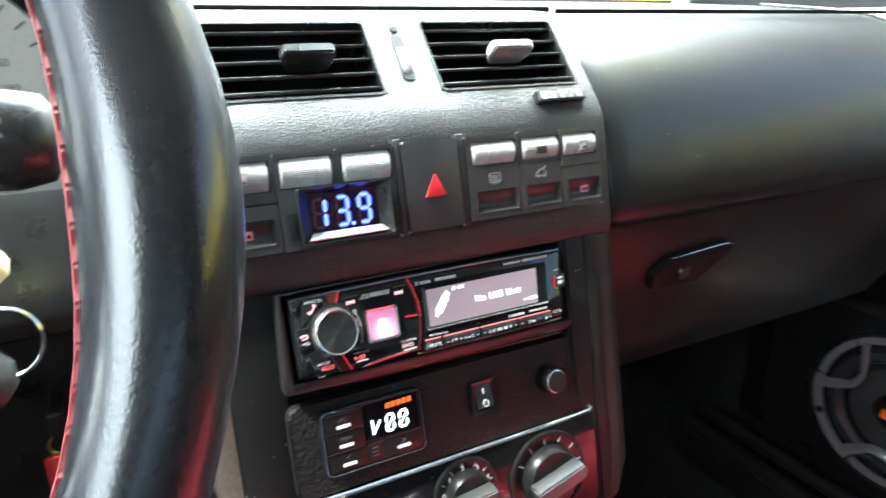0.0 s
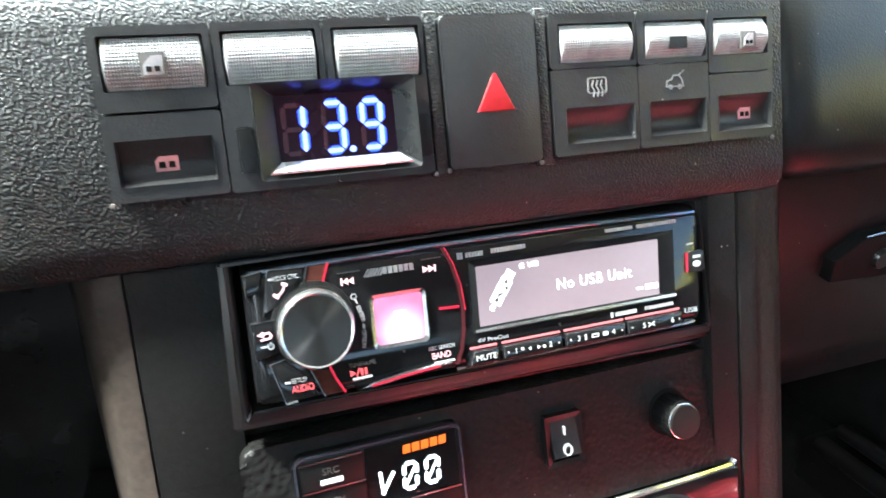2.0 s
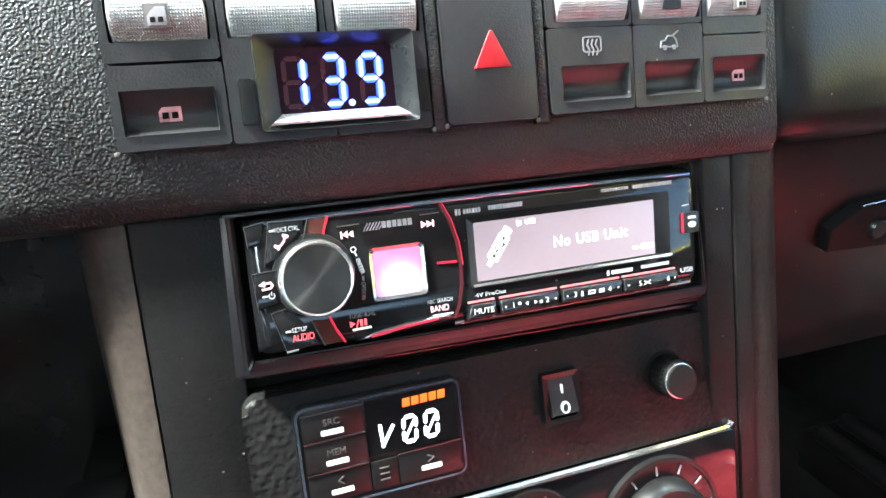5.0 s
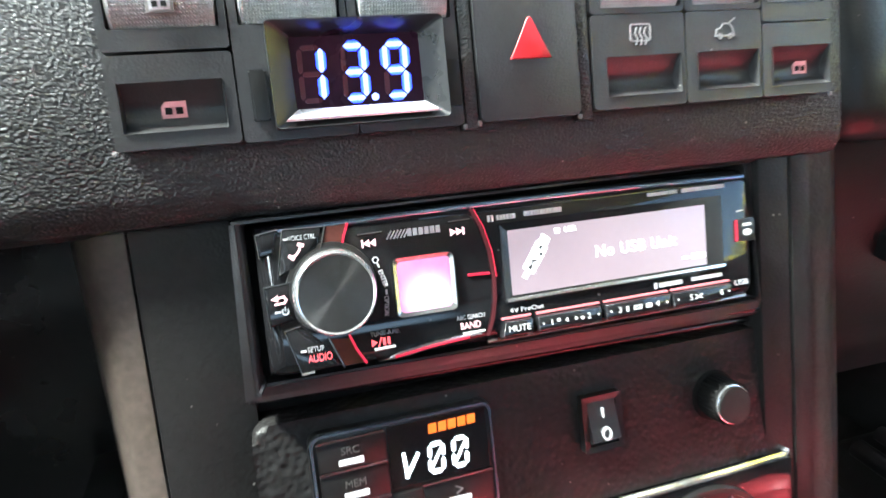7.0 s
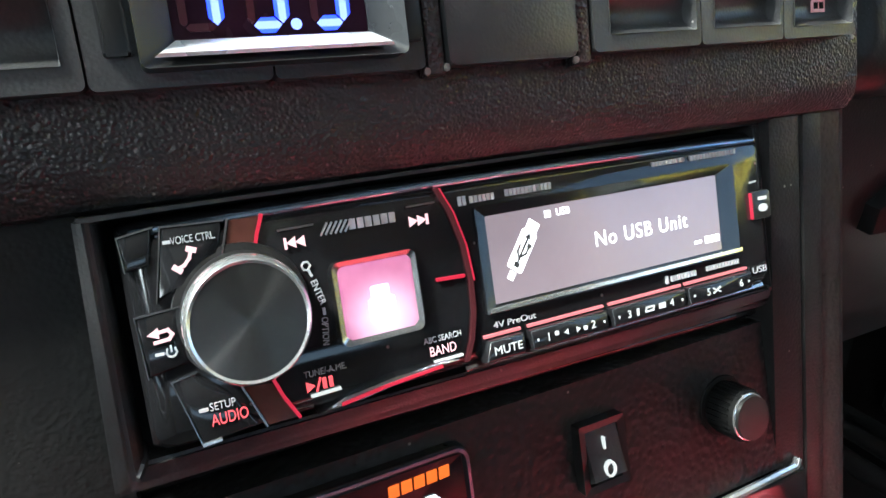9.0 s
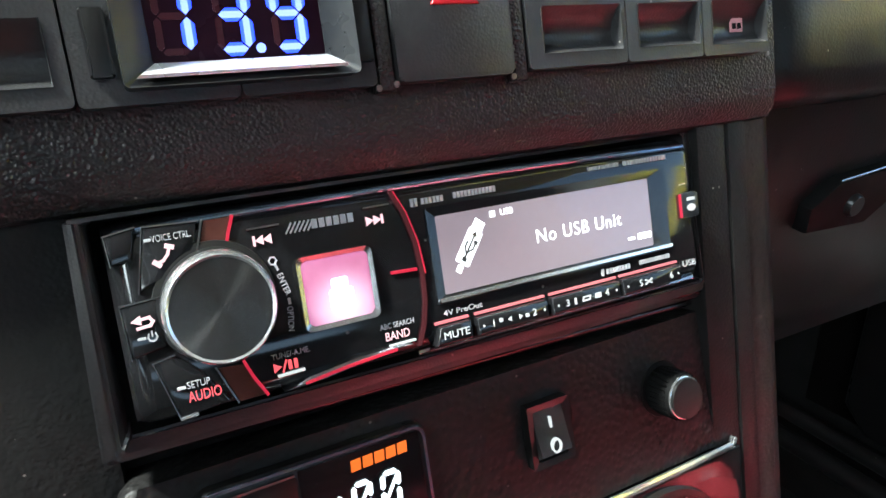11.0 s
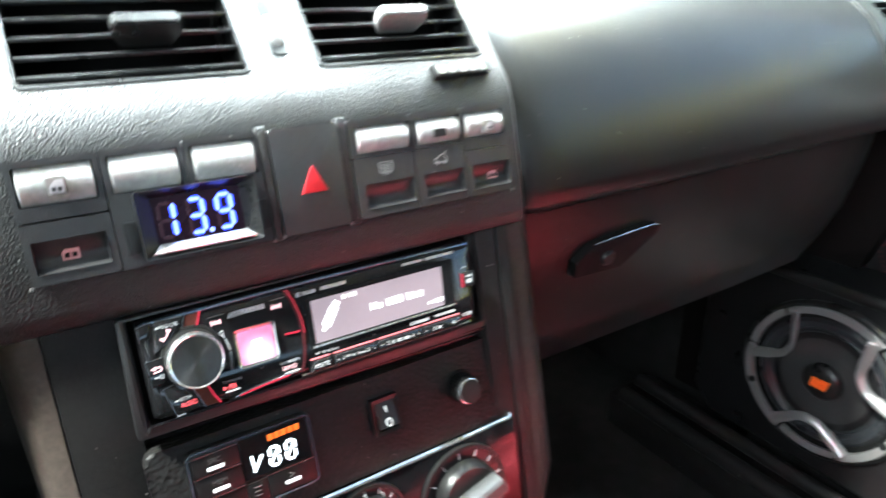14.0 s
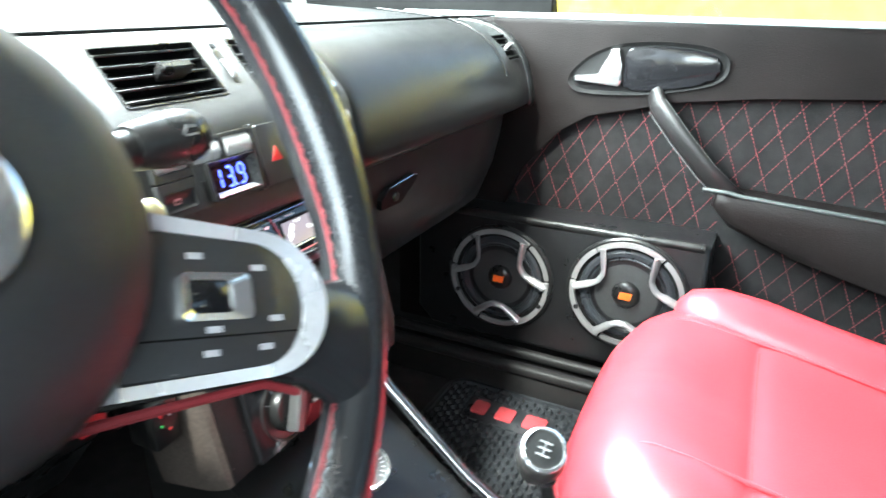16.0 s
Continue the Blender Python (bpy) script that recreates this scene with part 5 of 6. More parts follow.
for sgn in (1, -1):
    def fl_(pts):
        q = [(sgn * x, y) for x, y in pts]
        return q if sgn > 0 else q[::-1]
    SP = ((0.040, -0.017, 0.031, 0.010), (0.085, -0.0185, 0.0275, 0.011), (0.115, -0.0205, 0.0255, 0.012), (0.135, -0.0265, 0.0240, 0.0125), (0.150, -0.0335, 0.0270, 0.013), (0.160, -0.0385, 0.0315, 0.0135), (0.169, -0.0430, 0.0400, 0.0125))
    part("spoke", loft([[WM @ Vector((sgn * x, yc + hh * math.copysign(abs(math.cos(a)) ** 0.8, math.cos(a)), th * math.sin(a))) for a in [2 * math.pi * k / 28 for k in range(28)]] for x, yc, hh, th in SP], closed=True, caps=True), WHEELHIDE, wheel, "leather spoke", sharp=70)
    turn_ = [radians(-90 + 180 * k / 18) for k in range(19)]
    o = [(0.050, -0.0455)] + [(0.1055 + 0.032 * math.cos(a), -0.0185 + 0.0265 * math.sin(a)) for a in turn_] + [(0.050, 0.0115)]
    i = [(0.050, -0.0415)] + [(0.1030 + 0.0235 * math.cos(a), -0.0185 + 0.0222 * math.sin(a)) for a in turn_] + [(0.050, 0.0065)]
    part("spoke_trim", ring(fl_(o), fl_(i), 0.004, 0.0165, WM, 0.0150), SILVER, wheel, "bright silver spoke trim")
    part("button_panel", prism(fl_(i), 0.003, 0.0145, WM, 0.001), SWITCH, wheel)
    part("rocker_frame", ring(fl_(rrect(0.072, 0.100, -0.024, -0.008, 0.003)), fl_(rrect(0.0755, 0.0925, -0.0215, -0.0105, 0.002)), 0.014, 0.0175, WM, 0.0165), CHROME, wheel, "chrome framed rocker")
    part("rocker_button", prism(fl_(rrect(0.0755, 0.0925, -0.0215, -0.0105, 0.002)), 0.013, 0.0160, WM, 0.0008), GLOSS, wheel)
    part("panel_groove", prism(fl_(rrect(0.052, 0.122, -0.0295, -0.0288)), 0.0140, 0.0149, WM), DEEP, wheel)
    for x, y in ((0.080, -0.002), (0.106, -0.0055), (0.112, -0.024), (0.085, -0.0268), (0.083, -0.0345), (0.106, -0.034)):
        part("button_mark", prism(fl_(rrect(x - 0.003, x + 0.003, y - 0.0011, y + 0.0011)), 0.0143, 0.0148, WM), GREYPRINT, wheel)
    part("lower_piping", tube([(sgn * x, y, 0.004) for x, y in ((0.035, -0.052), (0.080, -0.049), (0.112, -0.047), (0.128, -0.052))], 0.0018, WM, 8), THREAD, wheel, "red piping")
part("lower_spoke", prism([(-0.022, -0.045), (-0.020, -0.165), (0.020, -0.165), (0.022, -0.045)], -0.010, 0.008, WM, 0.005), SILVER, wheel)

col = thing("steering_column", "black plastic steering column shroud", "steering column", (-0.128, 0.30, 0.64))
part("shroud", loft([[(-0.128 + math.copysign(abs(math.cos(a)) ** 0.6, math.cos(a)) * w, y, 0.690 - 0.03 * k + math.copysign(abs(math.sin(a)) ** 0.6, math.sin(a)) * h) for a in [2 * math.pi * j / 24 for j in range(24)]] for k, (y, w, h) in enumerate(((0.235, 0.055, 0.04), (0.24, 0.062, 0.045), (0.30, 0.07, 0.05), (0.37, 0.075, 0.055)))], closed=True, caps=True), SATINBLACK, col)
ind = thing("wiper_stalk", "dark grey wiper stalk with white print", "stalk", (-0.06, 0.236, 0.723))
part("arm", tube([(x, 0.236, 0.7225 + 0.02 * (x + 0.06) ** 2) for x in (-0.12, -0.06, -0.020, -0.012)], [0.007, 0.008, 0.0085, 0.009], n=16), SATINBLACK, ind)
part("grip", tube([(x, 0.236, 0.7235) for x in (-0.012, -0.010, 0.006, 0.016, 0.024, 0.027)], [0.0095, 0.0105, 0.0125, 0.0130, 0.0115, 0.006], n=24), SATINBLACK, ind, "rounded grip", sharp=60)
IM = pose(0.012, 0.2245, 0.7285, 68, 0, 0)
bm = stroke([(-0.004, -0.001), (-0.001, 0.002), (0.003, 0.0015)], 0.0012, -0.001, 0.0004, IM)
part("printed_mark", stroke([(-0.003, -0.002), (0.003, -0.002)], 0.0010, -0.001, 0.0004, IM, bm), DIMPRINT, ind)
lev = thing("column_lever", "grey steering column lever with worn marks", "lever", (-0.03, 0.236, 0.68))
part("blade", tube([(-0.080, 0.250, 0.700), (-0.035, 0.238, 0.680), (-0.012, 0.234, 0.664), (-0.002, 0.233, 0.655), (0.001, 0.233, 0.652)], [0.010, 0.0105, 0.0105, 0.0095, 0.005], n=20, squash=0.6), SATINBLACK, lev)
part("printed_mark", box((-0.013, 0.2262, 0.667), (0.009, 0.0008, 0.003), 0, pose(0, 0, 0)), DIMPRINT, lev)
key = thing("ignition_key", "car key with cream head in the ignition", "key", (-0.06, 0.25, 0.68))
KP = Matrix.Translation((-0.006, 0.243, 0.685)) @ pose(0, 0, 0, 0, -38, 0)
part("blade", box((-0.030, 0, 0), (0.045, 0.003, 0.008), 0.0005, KP), STEEL, key)
part("head", loft([[KP @ Vector((x, s_ * w, c_ * h)) for s_, c_ in [(math.cos(2 * math.pi * j / 16), math.sin(2 * math.pi * j / 16)) for j in range(16)]] for x, w, h in ((-0.014, 0.003, 0.004), (-0.012, 0.005, 0.0075), (0.0, 0.0055, 0.0085), (0.010, 0.005, 0.008), (0.013, 0.003, 0.005))], closed=True, caps=True), KEYCREAM, key, "yellowed cream plastic head", sharp=70)
part("red_insert", box((-0.012, -0.001, -0.006), (0.008, 0.009, 0.005), 0.001, KP), RED, key)
part("key_ring", tube([(0.002 + 0.009 * math.cos(a), 0.243 + 0.002 * math.sin(a), 0.664 + 0.010 * math.sin(a)) for a in [2 * math.pi * k / 24 for k in range(24)]], 0.0007, n=6, closed=True), STEEL, key)
tag = thing("key_tag", "red leather key tag hanging on a gold ring", "key tag", (-0.002, 0.325, 0.545))
part("tag", box((-0.002, 0.322, 0.556), (0.018, 0.004, 0.034), 0.0015, I4), mat("red_tag", (0.55, 0.03, 0.04), 0.5), tag)
part("ring", tube([(-0.003 + 0.005 * math.cos(a), 0.322, 0.578 + 0.005 * math.sin(a)) for a in [2 * math.pi * k / 16 for k in range(16)]], 0.0007, n=6, closed=True), mat("brass", (0.6, 0.42, 0.12), 0.3, metal=1.0), tag)
part("strap", box((-0.003, 0.335, 0.588), (0.006, 0.03, 0.012), 0.001), SATINBLACK, tag)

clu = thing("instrument_cluster", "instrument cluster with cream speedometer face", "gauge cluster", (-0.12, 0.42, 0.69))
CM = pose(-0.030, 0.412, 0.722, 84, 0, 0)
part("backing", box((-0.13, 0.432, 0.74), (0.31, 0.02, 0.13), 0.002), DEEP, clu)
part("gauge_face", lathe([(0.052, 0.0), (0.052, 0.002), (0, 0.002)], CM, 48), CREAM, clu, "cream speedometer face")
part("gauge_rim", lathe([(0.056, 0.0), (0.056, 0.006), (0.053, 0.008), (0.052, 0.002)], CM, 48), SATINBLACK, clu)
part("needle_hub", lathe([(0.008, 0.002), (0.008, 0.007), (0.006, 0.009), (0, 0.009)], CM, 24), INK, clu)
for word, a in (("100", 110), ("120", 81), ("140", 52), ("160", 25), ("180", 0)):
    letters(word, 0.028 * math.cos(radians(a)), 0.028 * math.sin(radians(a)), 0.0036, INK, clu, 0.0022, CM)
bm = bmesh.new()
for k in range(24):
    a = radians(230 - k * 12)
    stroke([(0.044 * math.cos(a), 0.044 * math.sin(a)), (0.049 * math.cos(a), 0.049 * math.sin(a))], 0.0008, 0.0018, 0.0024, CM, bm)
part("ticks", bm, INK, clu)
CM2 = pose(-0.175, 0.412, 0.722, 84, 0, 0)
part("gauge_face", lathe([(0.052, 0.0), (0.052, 0.002), (0, 0.002)], CM2, 48), CREAM, clu)
diag = thing("diagnostic_plug", "small black plug with coloured lamps under the dashboard", "plug", (0.040, 0.33, 0.50))
part("case", box((0.041, 0.325, 0.520), (0.022, 0.025, 0.036), 0.003, I4), SATINBLACK, diag)
for dx, dz, m in ((-0.004, 0.006, RED), (-0.004, -0.002, mat("green_lamp", (0.05, 0.5, 0.12), 0.3)), (0.003, 0.004, GREYPRINT), (0.002, -0.007, RED)):
    part("lamp", lathe([(0.0012, 0), (0.0011, 0.0008), (0, 0.001)], Matrix.Translation((0.041 + dx, 0.3127, 0.522 + dz)) @ pose(0, 0, 0, 90, 0, 0), 10), m, diag)
part("bracket", box((0.041, 0.352, 0.525), (0.014, 0.035, 0.02), 0.002), SATINBLACK, diag)

# ---- lower console, gauges, gear lever ----
con = thing("lower_console", "low black tunnel console with bright edge rail", "console", (0.185, -0.1, 0.105))
part("body", loft([[(x, y, z) for y, z in ((0.42, 0.455), (0.33, 0.42), (0.285, 0.395), (0.165, 0.300), (0.10, 0.275), (-0.6, 0.265), (-0.6, 0.105), (0.42, 0.105))] for x in (0.095, 0.100, 0.270, 0.275)], closed=True, caps=True), SATINBLACK, con)
RAIL = [(0.281, 0.305, 0.432), (0.281, 0.285, 0.411), (0.281, 0.200, 0.338), (0.281, 0.165, 0.316), (0.281, 0.10, 0.290)]
part("rail", tube(RAIL, 0.0065, n=12), STEEL, con, "bright silver edge rail")
part("rail_groove", tube([(x + 0.0045, y, z + 0.0055) for x, y, z in RAIL], 0.0012, n=6), DEEP, con)
for gx, gy, gz, m, lab in ((0.131, 0.250, 0.438, mat("pink_gauge_face", (0.62, 0.36, 0.36), 0.25, coat=0.5), "small round gauge with pale red face and chrome rim"), (0.154, 0.230, 0.431, INK, "small round gauge with black face and orange needle")):
    g = thing("gauge", lab, "gauge", (gx + 0.02, gy + 0.03, gz - 0.06), "console gauges")
    M = look((gx, gy, gz), (gx + 0.45, gy + 0.33, gz - 0.62))
    part("cup", lathe([(0.0155, 0.0), (0.0165, -0.012), (0.0150, -0.055), (0, -0.055)], M, 32), SATINBLACK, g)
    part("bezel", lathe([(0.0165, -0.003), (0.0178, 0.0), (0.0172, 0.003), (0.0148, 0.0015), (0.0145, -0.002)], M, 40), CHROME, g, "chrome rim")
    part("face", lathe([(0.0146, -0.0018), (0, -0.0018)], M, 32), m, g)
    bm = bmesh.new()
    for k in range(16):
        a = radians(220 - k * 17)
        stroke([(0.0105 * math.cos(a), 0.0105 * math.sin(a)), (0.0132 * math.cos(a), 0.0132 * math.sin(a))], 0.0006, -0.0018, -0.0013, M, bm)
    part("ticks", bm, GREYPRINT, g)
    part("needle", stroke([(0.0, 0.0), (-0.002, -0.010)], 0.0016, -0.0013, -0.0006, M), ORANGE if m is INK else GREYPRINT, g)
gear = thing("gear_lever", "dark gear knob with bright ring on a leather boot", "gear lever", (0.175, 0.06, 0.28))
GK = Matrix.Translation((0.178, 0.094, 0.483)) @ pose(0, 0, 0, 14, -30, 0) @ Matrix.Diagonal((0.9, 0.9, 0.9, 1))
part("boot", loft([[Vector((0.175 + math.cos(a) * r, 0.06 + math.sin(a) * r, z)) for a in [2 * math.pi * k / 20 for k in range(20)]] for r, z in ((0.05, 0.275), (0.045, 0.29), (0.036, 0.31), (0.030, 0.325), (0.022, 0.345), (0.014, 0.37))], closed=True), WHEELHIDE, gear)
part("stick", tube([(0.175, 0.06, 0.33), (0.178, 0.09, 0.455)], 0.007, n=12), STEEL, gear)
gk = part("knob", lathe([(0.011, -0.052), (0.0165, -0.044), (0.0205, -0.028), (0.0212, -0.016), (0.0195, -0.006), (0.0175, -0.003)], GK, 36), mat("dimpled_dark_knob", (0.03, 0.028, 0.027), 0.3, grain=160, bump=1.0), gear, "dimpled dark knob")
part("ring", lathe([(0.0190, -0.006), (0.0188, -0.001), (0.0165, 0.0005), (0.0155, -0.0012)], GK, 36), CHROME, gk, "bright ring")
part("cap", lathe([(0.0156, -0.0012), (0.0, 0.0005)], GK, 30), DEEP, gk)
bm = stroke([(-0.006, 0.0), (0.006, 0.0)], 0.0009, -0.001, 0.0010, GK)
for x in (-0.0055, 0.0, 0.0055):
    stroke([(x, -0.005), (x, 0.005)], 0.0009, -0.001, 0.0010, GK, bm)
part("shift_pattern", bm, SOFTPRINT, gk)

# ---- passenger door ----
DM = Matrix(((0, 0, -1, 0.875), (-1, 0, 0, 0), (0, 1, 0, 0), (0, 0, 0, 1)))
door = thing("passenger_door", "closed passenger door with quilted black panel and red diamond stitching", "car door", (0.90, -0.2, 0.15))
part("shell", slab(-0.62, 0.95, 0.15, 0.755, -0.05, -0.004, M=DM), DOORSKIN, door)
part("quilted_panel", slab(-0.50, 0.93, 0.18, 0.70, -0.006, 0.0, M=DM), QUILT, door, "black suede insert")
BAND = [(0.93, 0.690), (0.50, 0.682), (0.165, 0.667), (0.0, 0.655), (-0.12, 0.640), (-0.18, 0.624), (-0.25, 0.608), (-0.30, 0.588), (-0.335, 0.548), (-0.365, 0.495), (-0.385, 0.440), (-0.40, 0.40)]
part("upper_trim", prism([(-0.62, 0.40)] + BAND[::-1] + [(0.93, 0.757), (-0.62, 0.757)], -0.004, 0.016, DM, 0.010, 4), DOORSKIN, door, "padded black vinyl upper trim", sharp=60)
# the seal's pale green cast is a reflection mixed into its colour
part("window_seal", tube([(0.872, 0.60, 0.757), (0.872, -0.9, 0.757)], 0.0078, n=14), mat("seal_with_green_reflection", (0.15, 0.19, 0.185), 0.35), door, "glossy grey window seal with painted green reflection")
part("mirror_sail", prism([(-0.82, 0.72), (-0.325, 0.757), (-0.330, 0.80), (-0.38, 1.0), (-0.42, 1.22), (-0.82, 1.22)], -0.02, 0.006, DM, 0.004), DEEP, door, "black mirror corner trim")
win = part("window_pane", slab(-0.40, 0.90, 0.75, 1.2, -0.035, -0.031, M=DM), PANE, door, "clear window pane")
win.visible_shadow = False


def band_edge(a):
    for (a1, b1), (a0, b0) in zip(BAND, BAND[1:]):
        if a0 <= a <= a1:
            return b0 + (b1 - b0) * (a - a0) / (a1 - a0)
    return 0.40


st = bmesh.new()
rnd = random.Random(3)
for slope in (-0.42, 0.68):
    for k in range(-14, 22):
        a0 = k * 0.0390
        b = 0.22
        ln = math.hypot(slope, 1)
        while b < 0.69:
            a = a0 + slope * (b - 0.5)
            if -0.385 < a < 0.62 and b < band_edge(a) - 0.004 and (a > -0.02 or b > 0.425) and not (a > -0.03 and 0.42 < b < 0.51):
                M = DM @ Matrix.Translation((a, b, 0.0003)) @ pose(0, 0, 0, 0, 0, math.degrees(math.atan2(1, slope)))
                vs_ = [st.verts.new(M @ Vector(p)) for p in ((-0.0019, -0.00055, 0), (0.0019, -0.00055, 0), (0.0019, 0.00055, 0), (-0.0019, 0.00055, 0), (-0.0013, 0, 0.0008), (0.0013, 0, 0.0008))]
                for f in ((0, 1, 5, 4), (1, 2, 5), (2, 3, 4, 5), (3, 0, 4)):
                    st.faces.new([vs_[q] for q in f])
            b += 0.0058 / ln
part("stitching", st, THREAD, door, "red diamond stitching", sharp=80)["kind"] = "stuff"
# handle bowl
HO = [(-0.290, 0.668), (-0.284, 0.650), (-0.262, 0.643), (-0.17, 0.646), (-0.08, 0.664), (-0.055, 0.676), (-0.047, 0.694), (-0.052, 0.712), (-0.075, 0.724), (-0.13, 0.729), (-0.19, 0.727), (-0.235, 0.716), (-0.268, 0.695)]


def rounded(pts, n=3):
    """Cuts the corners of a closed outline until it runs smoothly."""
    for _ in range(n):
        pts = [(a[0] * w + b[0] * (1 - w), a[1] * w + b[1] * (1 - w)) for a, b in zip(pts, pts[1:] + pts[:1]) for w in (0.75, 0.25)]
    return pts


HO = rounded(HO)
HI = [(x * 0.955 - 0.0075, (y - 0.686) * 0.87 + 0.686) for x, y in HO]
hb = part("handle_bowl", ring(HO, HI, 0.004, 0.0205, DM, 0.0175), DEEP, door, "black bowl of the door handle")
part("bowl_floor", prism(HI, 0.004, 0.0166, DM), DEEP, hb)
part("bowl_pad", prism(rounded([(-0.205, 0.656), (-0.17, 0.653), (-0.085, 0.668), (-0.063, 0.681), (-0.058, 0.696), (-0.064, 0.709), (-0.085, 0.717), (-0.135, 0.7215), (-0.188, 0.7195), (-0.200, 0.714), (-0.198, 0.690)], 2), 0.010, 0.0215, DM, 0.004, 3), GLOSS, hb, "glossy black pad")
lv = [(-0.276, 0.663), (-0.205, 0.658), (-0.200, 0.668), (-0.206, 0.690), (-0.208, 0.716), (-0.222, 0.715), (-0.228, 0.690), (-0.236, 0.673), (-0.276, 0.672)]
part("handle", prism(lv, 0.014, 0.027, DM, 0.0035, 3), CHROME, hb, "bright chrome lever")
BAR = [(-0.150, 0.652, 0.014), (-0.140, 0.636, 0.030), (-0.100, 0.594, 0.046), (-0.055, 0.548, 0.050), (-0.025, 0.522, 0.046), (-0.010, 0.508, 0.03)]
strap = part("pull_bar", tube([DM @ Vector(p) for p in BAR], [0.015, 0.0175, 0.0175, 0.0175, 0.018, 0.016], n=18, squash=0.6), STRAPHIDE, door, "slanted leather pull bar", sharp=70)
for e in (-1, 1):
    part("strap_seam", tube([DM @ Vector((x + 0.0115 * e, y + 0.0105 * e, z + 0.0062)) for x, y, z in BAR[1:-1]], 0.0006, n=6), DIMPRINT, strap)
part("armrest", prism([(-0.040, 0.497), (-0.010, 0.466), (0.08, 0.436), (0.23, 0.398), (0.45, 0.36), (0.80, 0.34), (0.80, 0.492), (0.30, 0.500), (0.0, 0.516), (-0.035, 0.521)], -0.002, 0.062, DM, 0.014, 4), DOORSKIN, door, "padded black armrest", sharp=60)
part("armrest_edge", tube([DM @ Vector(p) for p in ((-0.055, 0.520, 0.052), (-0.02, 0.521, 0.058), (0.0, 0.518, 0.060), (0.30, 0.502, 0.060), (0.80, 0.494, 0.060))], 0.0035, n=10), mat("grey_green_edge", (0.03, 0.035, 0.034), 0.4), door)
part("lock_pin", lathe([(0.004, 0), (0.004, 0.006), (0.003, 0.008), (0, 0.008)], DM @ Matrix.Translation((-0.392, 0.452, 0.0)), 14), STEEL, door)

# ---- speaker box and speakers ----
sb = thing("speaker_box", "black door speaker box covered in woven vinyl", "speaker box", DM @ Vector((-0.25, 0.19, 0.0)))
part("box", prism([(-0.53, 0.225), (-0.50, 0.195), (-0.022, 0.195), (-0.026, 0.438), (-0.045, 0.440), (-0.53, 0.436)], 0.0005, 0.083, DM, 0.010, 4), CARBON, sb, sharp=60)
part("top_rail", tube([DM @ Vector(p) for p in ((-0.52, 0.431, 0.078), (-0.30, 0.433, 0.079), (-0.035, 0.435, 0.079))], 0.0075, n=12), SATINBLACK, sb)
part("support", slab(-0.45, -0.10, 0.105, 0.196, 0.01, 0.06, M=DM), DEEP, sb)


GRILLE = mat("satin_grille_metal", (0.40, 0.39, 0.39), 0.36, metal=0.7, var=0.05)


def speaker(a, b, turn):
    M = DM @ Matrix.Translation((a, b, 0.0815)) @ pose(0, 0, 0, 0, 0, turn) @ Matrix.Diagonal((1.05, 1.05, 1, 1))
    s = thing("speaker", "round black door speaker with silver three-arm grille and orange mark", "speaker", DM @ Vector((a, b, 0.082)), "door speakers")
    part("gasket", lathe([(0.094, 0.0), (0.094, 0.005), (0.091, 0.008), (0.087, 0.008), (0.086, 0.004)], M, 64), SATINBLACK, s)
    part("surround", lathe([(0.074, 0.003), (0.070, 0.007), (0.064, 0.007), (0.060, 0.002), (0.058, 0.003), (0.056, 0.0005)], M, 56), RUBBER, s)
    part("cone", lathe([(0.086, 0.003), (0.074, 0.003)], M, 56), DEEP, s)
    part("cone", lathe([(0.056, 0.0008), (0.040, -0.010 + 0.0125), (0.022, 0.0022)], M, 48), SPEAKCONE, s)
    part("dust_cap", lathe([(0.022, 0.002), (0.0215, 0.005), (0.018, 0.009), (0.010, 0.0115), (0, 0.012)], M, 36), SATINBLACK, s)
    bm = prism([(-0.010, -0.006), (0.008, -0.006), (0.011, 0.006), (-0.008, 0.006)], 0.010, 0.0128, M @ pose(0, 0, 0, 0, 0, -turn), 0.001)
    part("orange_mark", bm, ORANGEPAINT, s, "orange emblem")
    for k in range(3):
        c = 90 + 120 * k
        for a0, a1 in ((c - 22, c + 22), (c + 24, c + 96)):
            steps = [radians(a0 + (a1 - a0) * j / 18) for j in range(19)]
            seg = [(0.0880 * math.cos(t), 0.0880 * math.sin(t)) for t in steps] + [(0.0800 * math.cos(t), 0.0800 * math.sin(t)) for t in steps[::-1]]
            part("grille_segment", prism(seg, 0.004, 0.0112 if a1 - a0 > 50 else 0.0085, M, 0.0015), RINGMETAL, s, "silver ring segment")
        leg = []
        for j in range(17):
            q = -1 + 2 * j / 16
            t = radians(c + 30 * math.copysign(abs(q) ** 0.8, q))
            r = 0.047 + 0.035 * abs(q) ** 2.2
            leg.append((r * math.cos(t), r * math.sin(t), 0.0125 - 0.002 * abs(q)))
        part("grille_arm", tube(leg, [0.0070 if abs(j - 8) > 4 else 0.0056 for j in range(17)], M, 10, squash=0.5), GRILLE, s, "dark chrome curved arm")
    for x in (205, 335):
        part("screw", lathe([(0.0042, 0.0105), (0.0040, 0.0125), (0.0, 0.0120)], M @ pose(0, 0, 0, 0, 0, x - turn) @ Matrix.Translation((0.082, 0, 0)), 14), SATINBLACK, s)


speaker(-0.363, 0.320, 180)
speaker(-0.142, 0.336, 180)

# ---- passenger seat ----
seat = thing("passenger_seat", "glossy red leather passenger seat with padded bolsters", "car seat", (0.47, -0.15, 0.105))
XM, HW = 0.436, 0.210
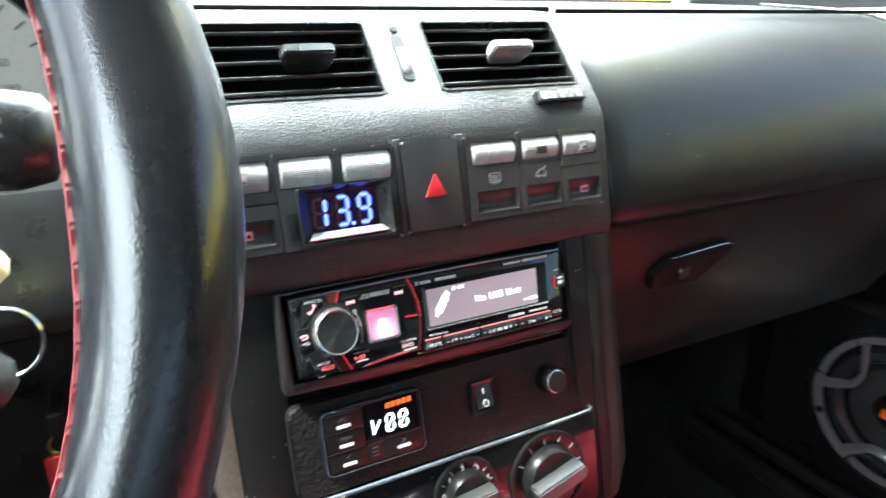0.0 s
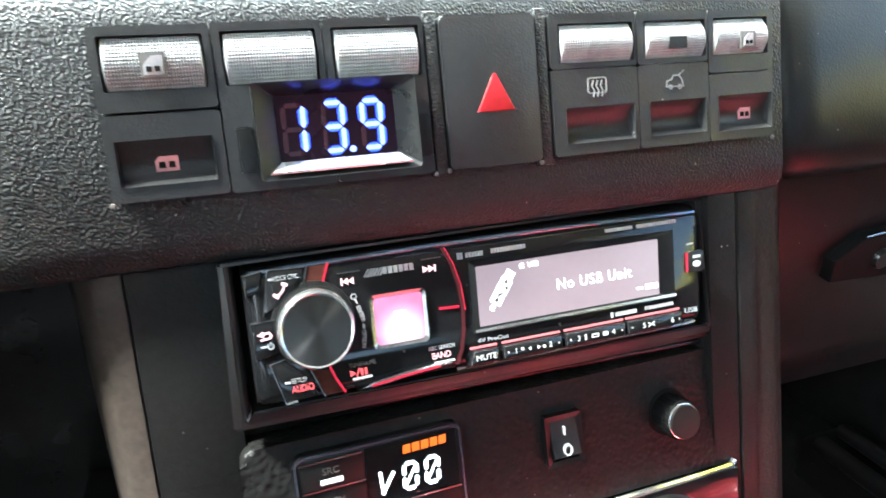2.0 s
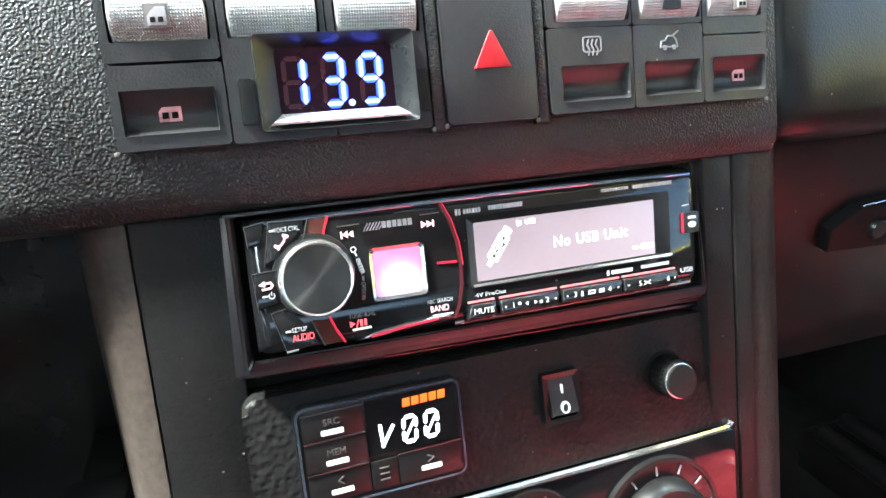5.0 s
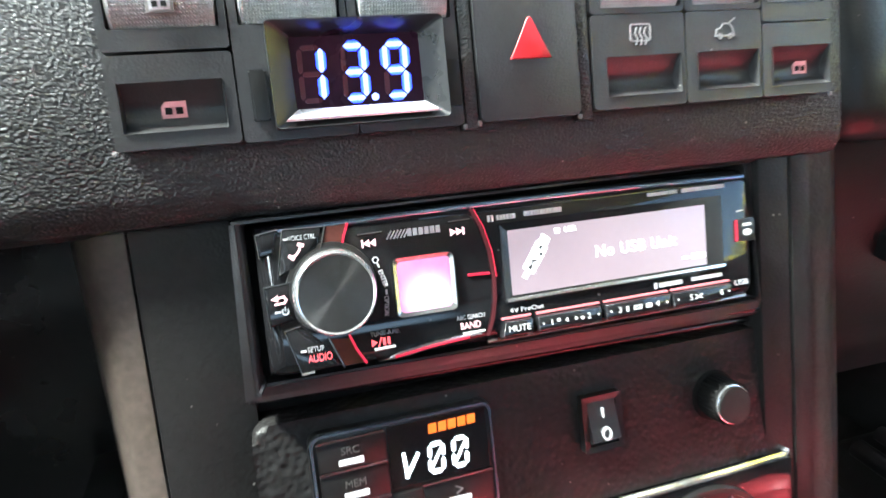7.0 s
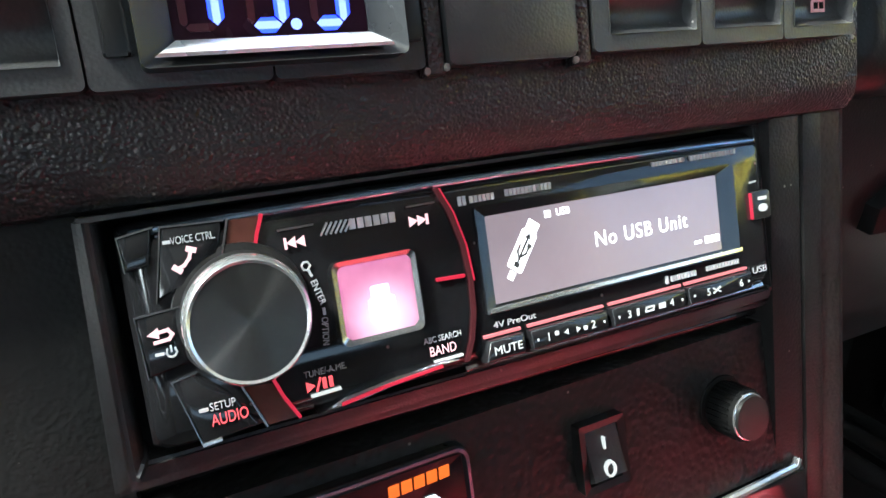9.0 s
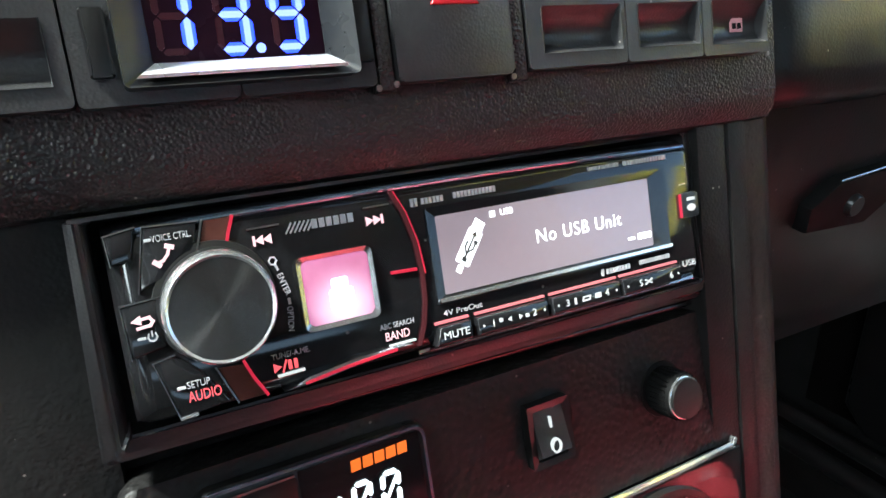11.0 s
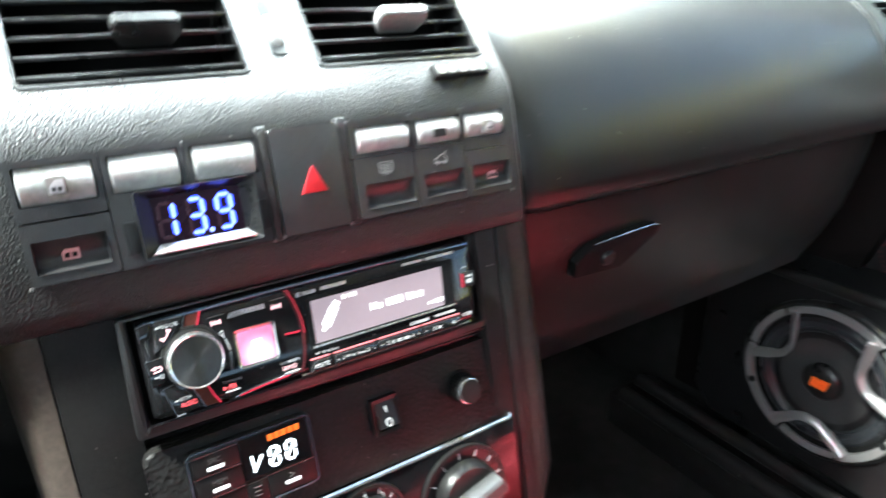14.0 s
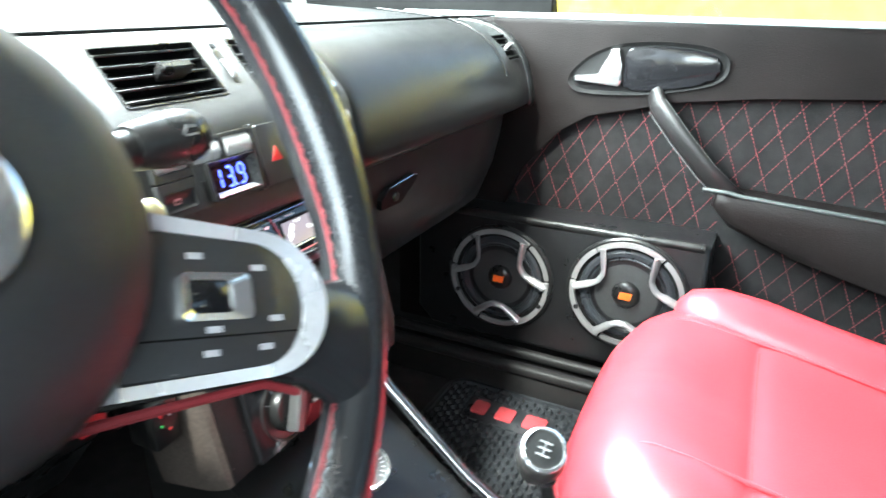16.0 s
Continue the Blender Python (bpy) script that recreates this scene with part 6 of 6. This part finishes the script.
SROWS = [(0.085, 0.22), (0.105, 0.27), (0.118, 0.32), (0.120, 0.36), (0.112, 0.395), (0.095, 0.420), (0.070, 0.436), (0.035, 0.442), (0.0, 0.438), (-0.035, 0.431), (-0.045, 0.4265), (-0.052, 0.4235), (-0.06, 0.4255), (-0.075, 0.4245), (-0.12, 0.415), (-0.20, 0.398), (-0.30, 0.380), (-0.48, 0.36)]


def seat_row(y, z, i):
    out = []
    for k in range(25):
        q = -1 + k / 12
        e = abs(q)
        yy = y - (0.046 * e ** 3.5 if y > 0.03 else 0.046 * e ** 3.5 * max(0, (y + 0.05) / 0.08))
        crown = -0.006 * math.cos(math.pi * q) if y < 0.03 else 0.004 * math.cos(q * 1.5)
        drop = 0.10 * max(0, e - 0.72) ** 2 / 0.078 * 0.40
        if i < 4:
            drop *= 0.4
        wr = 0.0022 * math.sin(q * 13 + y * 90 + 2.5 * math.sin(q * 4 + y * 20)) * math.exp(-((y - 0.04) / 0.05) ** 2) * (1 - e * 0.5)
        out.append((XM + HW * q, yy, z + crown - drop + wr))
    return out


cush = loft([seat_row(y, z - 0.021, i) for i, (y, z) in enumerate(SROWS)])
part("cushion", cush, SEATRED, seat, "creased red leather cushion", sharp=80)
for sx in (1, -1):
    rows = []
    for y, z, w, h in ((0.055, 0.405, 0.004, 0.01), (0.050, 0.412, 0.022, 0.028), (0.035, 0.420, 0.034, 0.038), (0.0, 0.424, 0.042, 0.042), (-0.05, 0.417, 0.046, 0.043), (-0.12, 0.402, 0.048, 0.042), (-0.20, 0.386, 0.05, 0.042), (-0.32, 0.366, 0.05, 0.045), (-0.48, 0.35, 0.05, 0.045)):
        z -= 0.018 if sx > 0 else 0.055
        rows.append([(XM + sx * (HW - 0.030 + 0.012 * max(0, -y)) + w * math.cos(a), y, z + h * math.sin(a) - (0.03 if math.sin(a) < -0.3 else 0)) for a in [2 * math.pi * k / 20 for k in range(20)]])
    part("bolster", loft(rows, closed=True, caps=True), SEATRED, seat, "plump red side bolster", sharp=80)
    part("piping", tube([(XM + sx * (HW - 0.078 + 0.004 * max(0, -y)), y, z - 0.020) for y, z in ((0.055, 0.436), (0.03, 0.441), (0.0, 0.4385), (-0.05, 0.431), (-0.12, 0.419), (-0.2, 0.402), (-0.3, 0.385))], 0.0022, n=8), SEATRED, seat)
part("seam", tube([(x, -0.052, 0.4015 + 0.006 * -math.cos(math.pi * (x - XM) / HW) * 1.0) for x in [XM - 0.12 + 0.24 * k / 12 for k in range(13)]], 0.0016, n=6), THREAD, seat)
part("base", box((XM, -0.20, 0.19), (0.37, 0.54, 0.17), 0.02), SATINBLACK, seat)

# ---- rubber floor mat ----
mt = thing("floor_mat", "black rubber floor mat with scale relief and red raised letters", "floor mat", (0.58, 0.1, 0.105))
part("sheet", prism(rrect(0.40, 0.752, -0.45, 0.430, 0.04, 8), 0.105, 0.112, I4), RUBBER, mt)
part("border", ring(rrect(0.40, 0.752, -0.45, 0.430, 0.04, 8), rrect(0.408, 0.744, -0.442, 0.422, 0.034, 8), 0.105, 0.119, I4), RUBBER, mt)
bm = bmesh.new()
for r_ in range(46):
    for c_ in range(17):
        x, y = 0.418 + c_ * 0.0192 + (0.0096 if r_ % 2 else 0), 0.412 - r_ * 0.0112
        if x > 0.738 or (0.645 < x < 0.715 and 0.205 < y < 0.375):
            continue
        o = [(x - 0.008, y - 0.001), (x - 0.006, y - 0.0042), (x, y - 0.0052), (x + 0.006, y - 0.0042), (x + 0.008, y - 0.001), (x + 0.008, y + 0.0034), (x - 0.008, y + 0.0034)]
        lo = [bm.verts.new((p, q, 0.1122)) for p, q in o]
        hi = [bm.verts.new((x + (p - x) * 0.74, y + (q - y) * 0.66, 0.1185)) for p, q in o]
        bm.faces.new(hi)
        for k in range(7):
            bm.faces.new((lo[k], lo[(k + 1) % 7], hi[(k + 1) % 7], hi[k]))
part("scale_tread", bm, RUBBER, mt)["kind"] = "stuff"
part("mark_field", prism(rrect(0.648, 0.712, 0.212, 0.370, 0.006), 0.1115, 0.1150, I4, 0.001), RUBBER, mt)
for y0, y1 in ((0.327, 0.362), (0.278, 0.318), (0.222, 0.268)):
    part("raised_mark", prism(rrect(0.664, 0.698, y0 + 0.004, y1 - 0.004, 0.004), 0.1145, 0.1190, I4, 0.0012), mat("red_rubber", (0.50, 0.06, 0.07), 0.5), mt, "red raised mark")
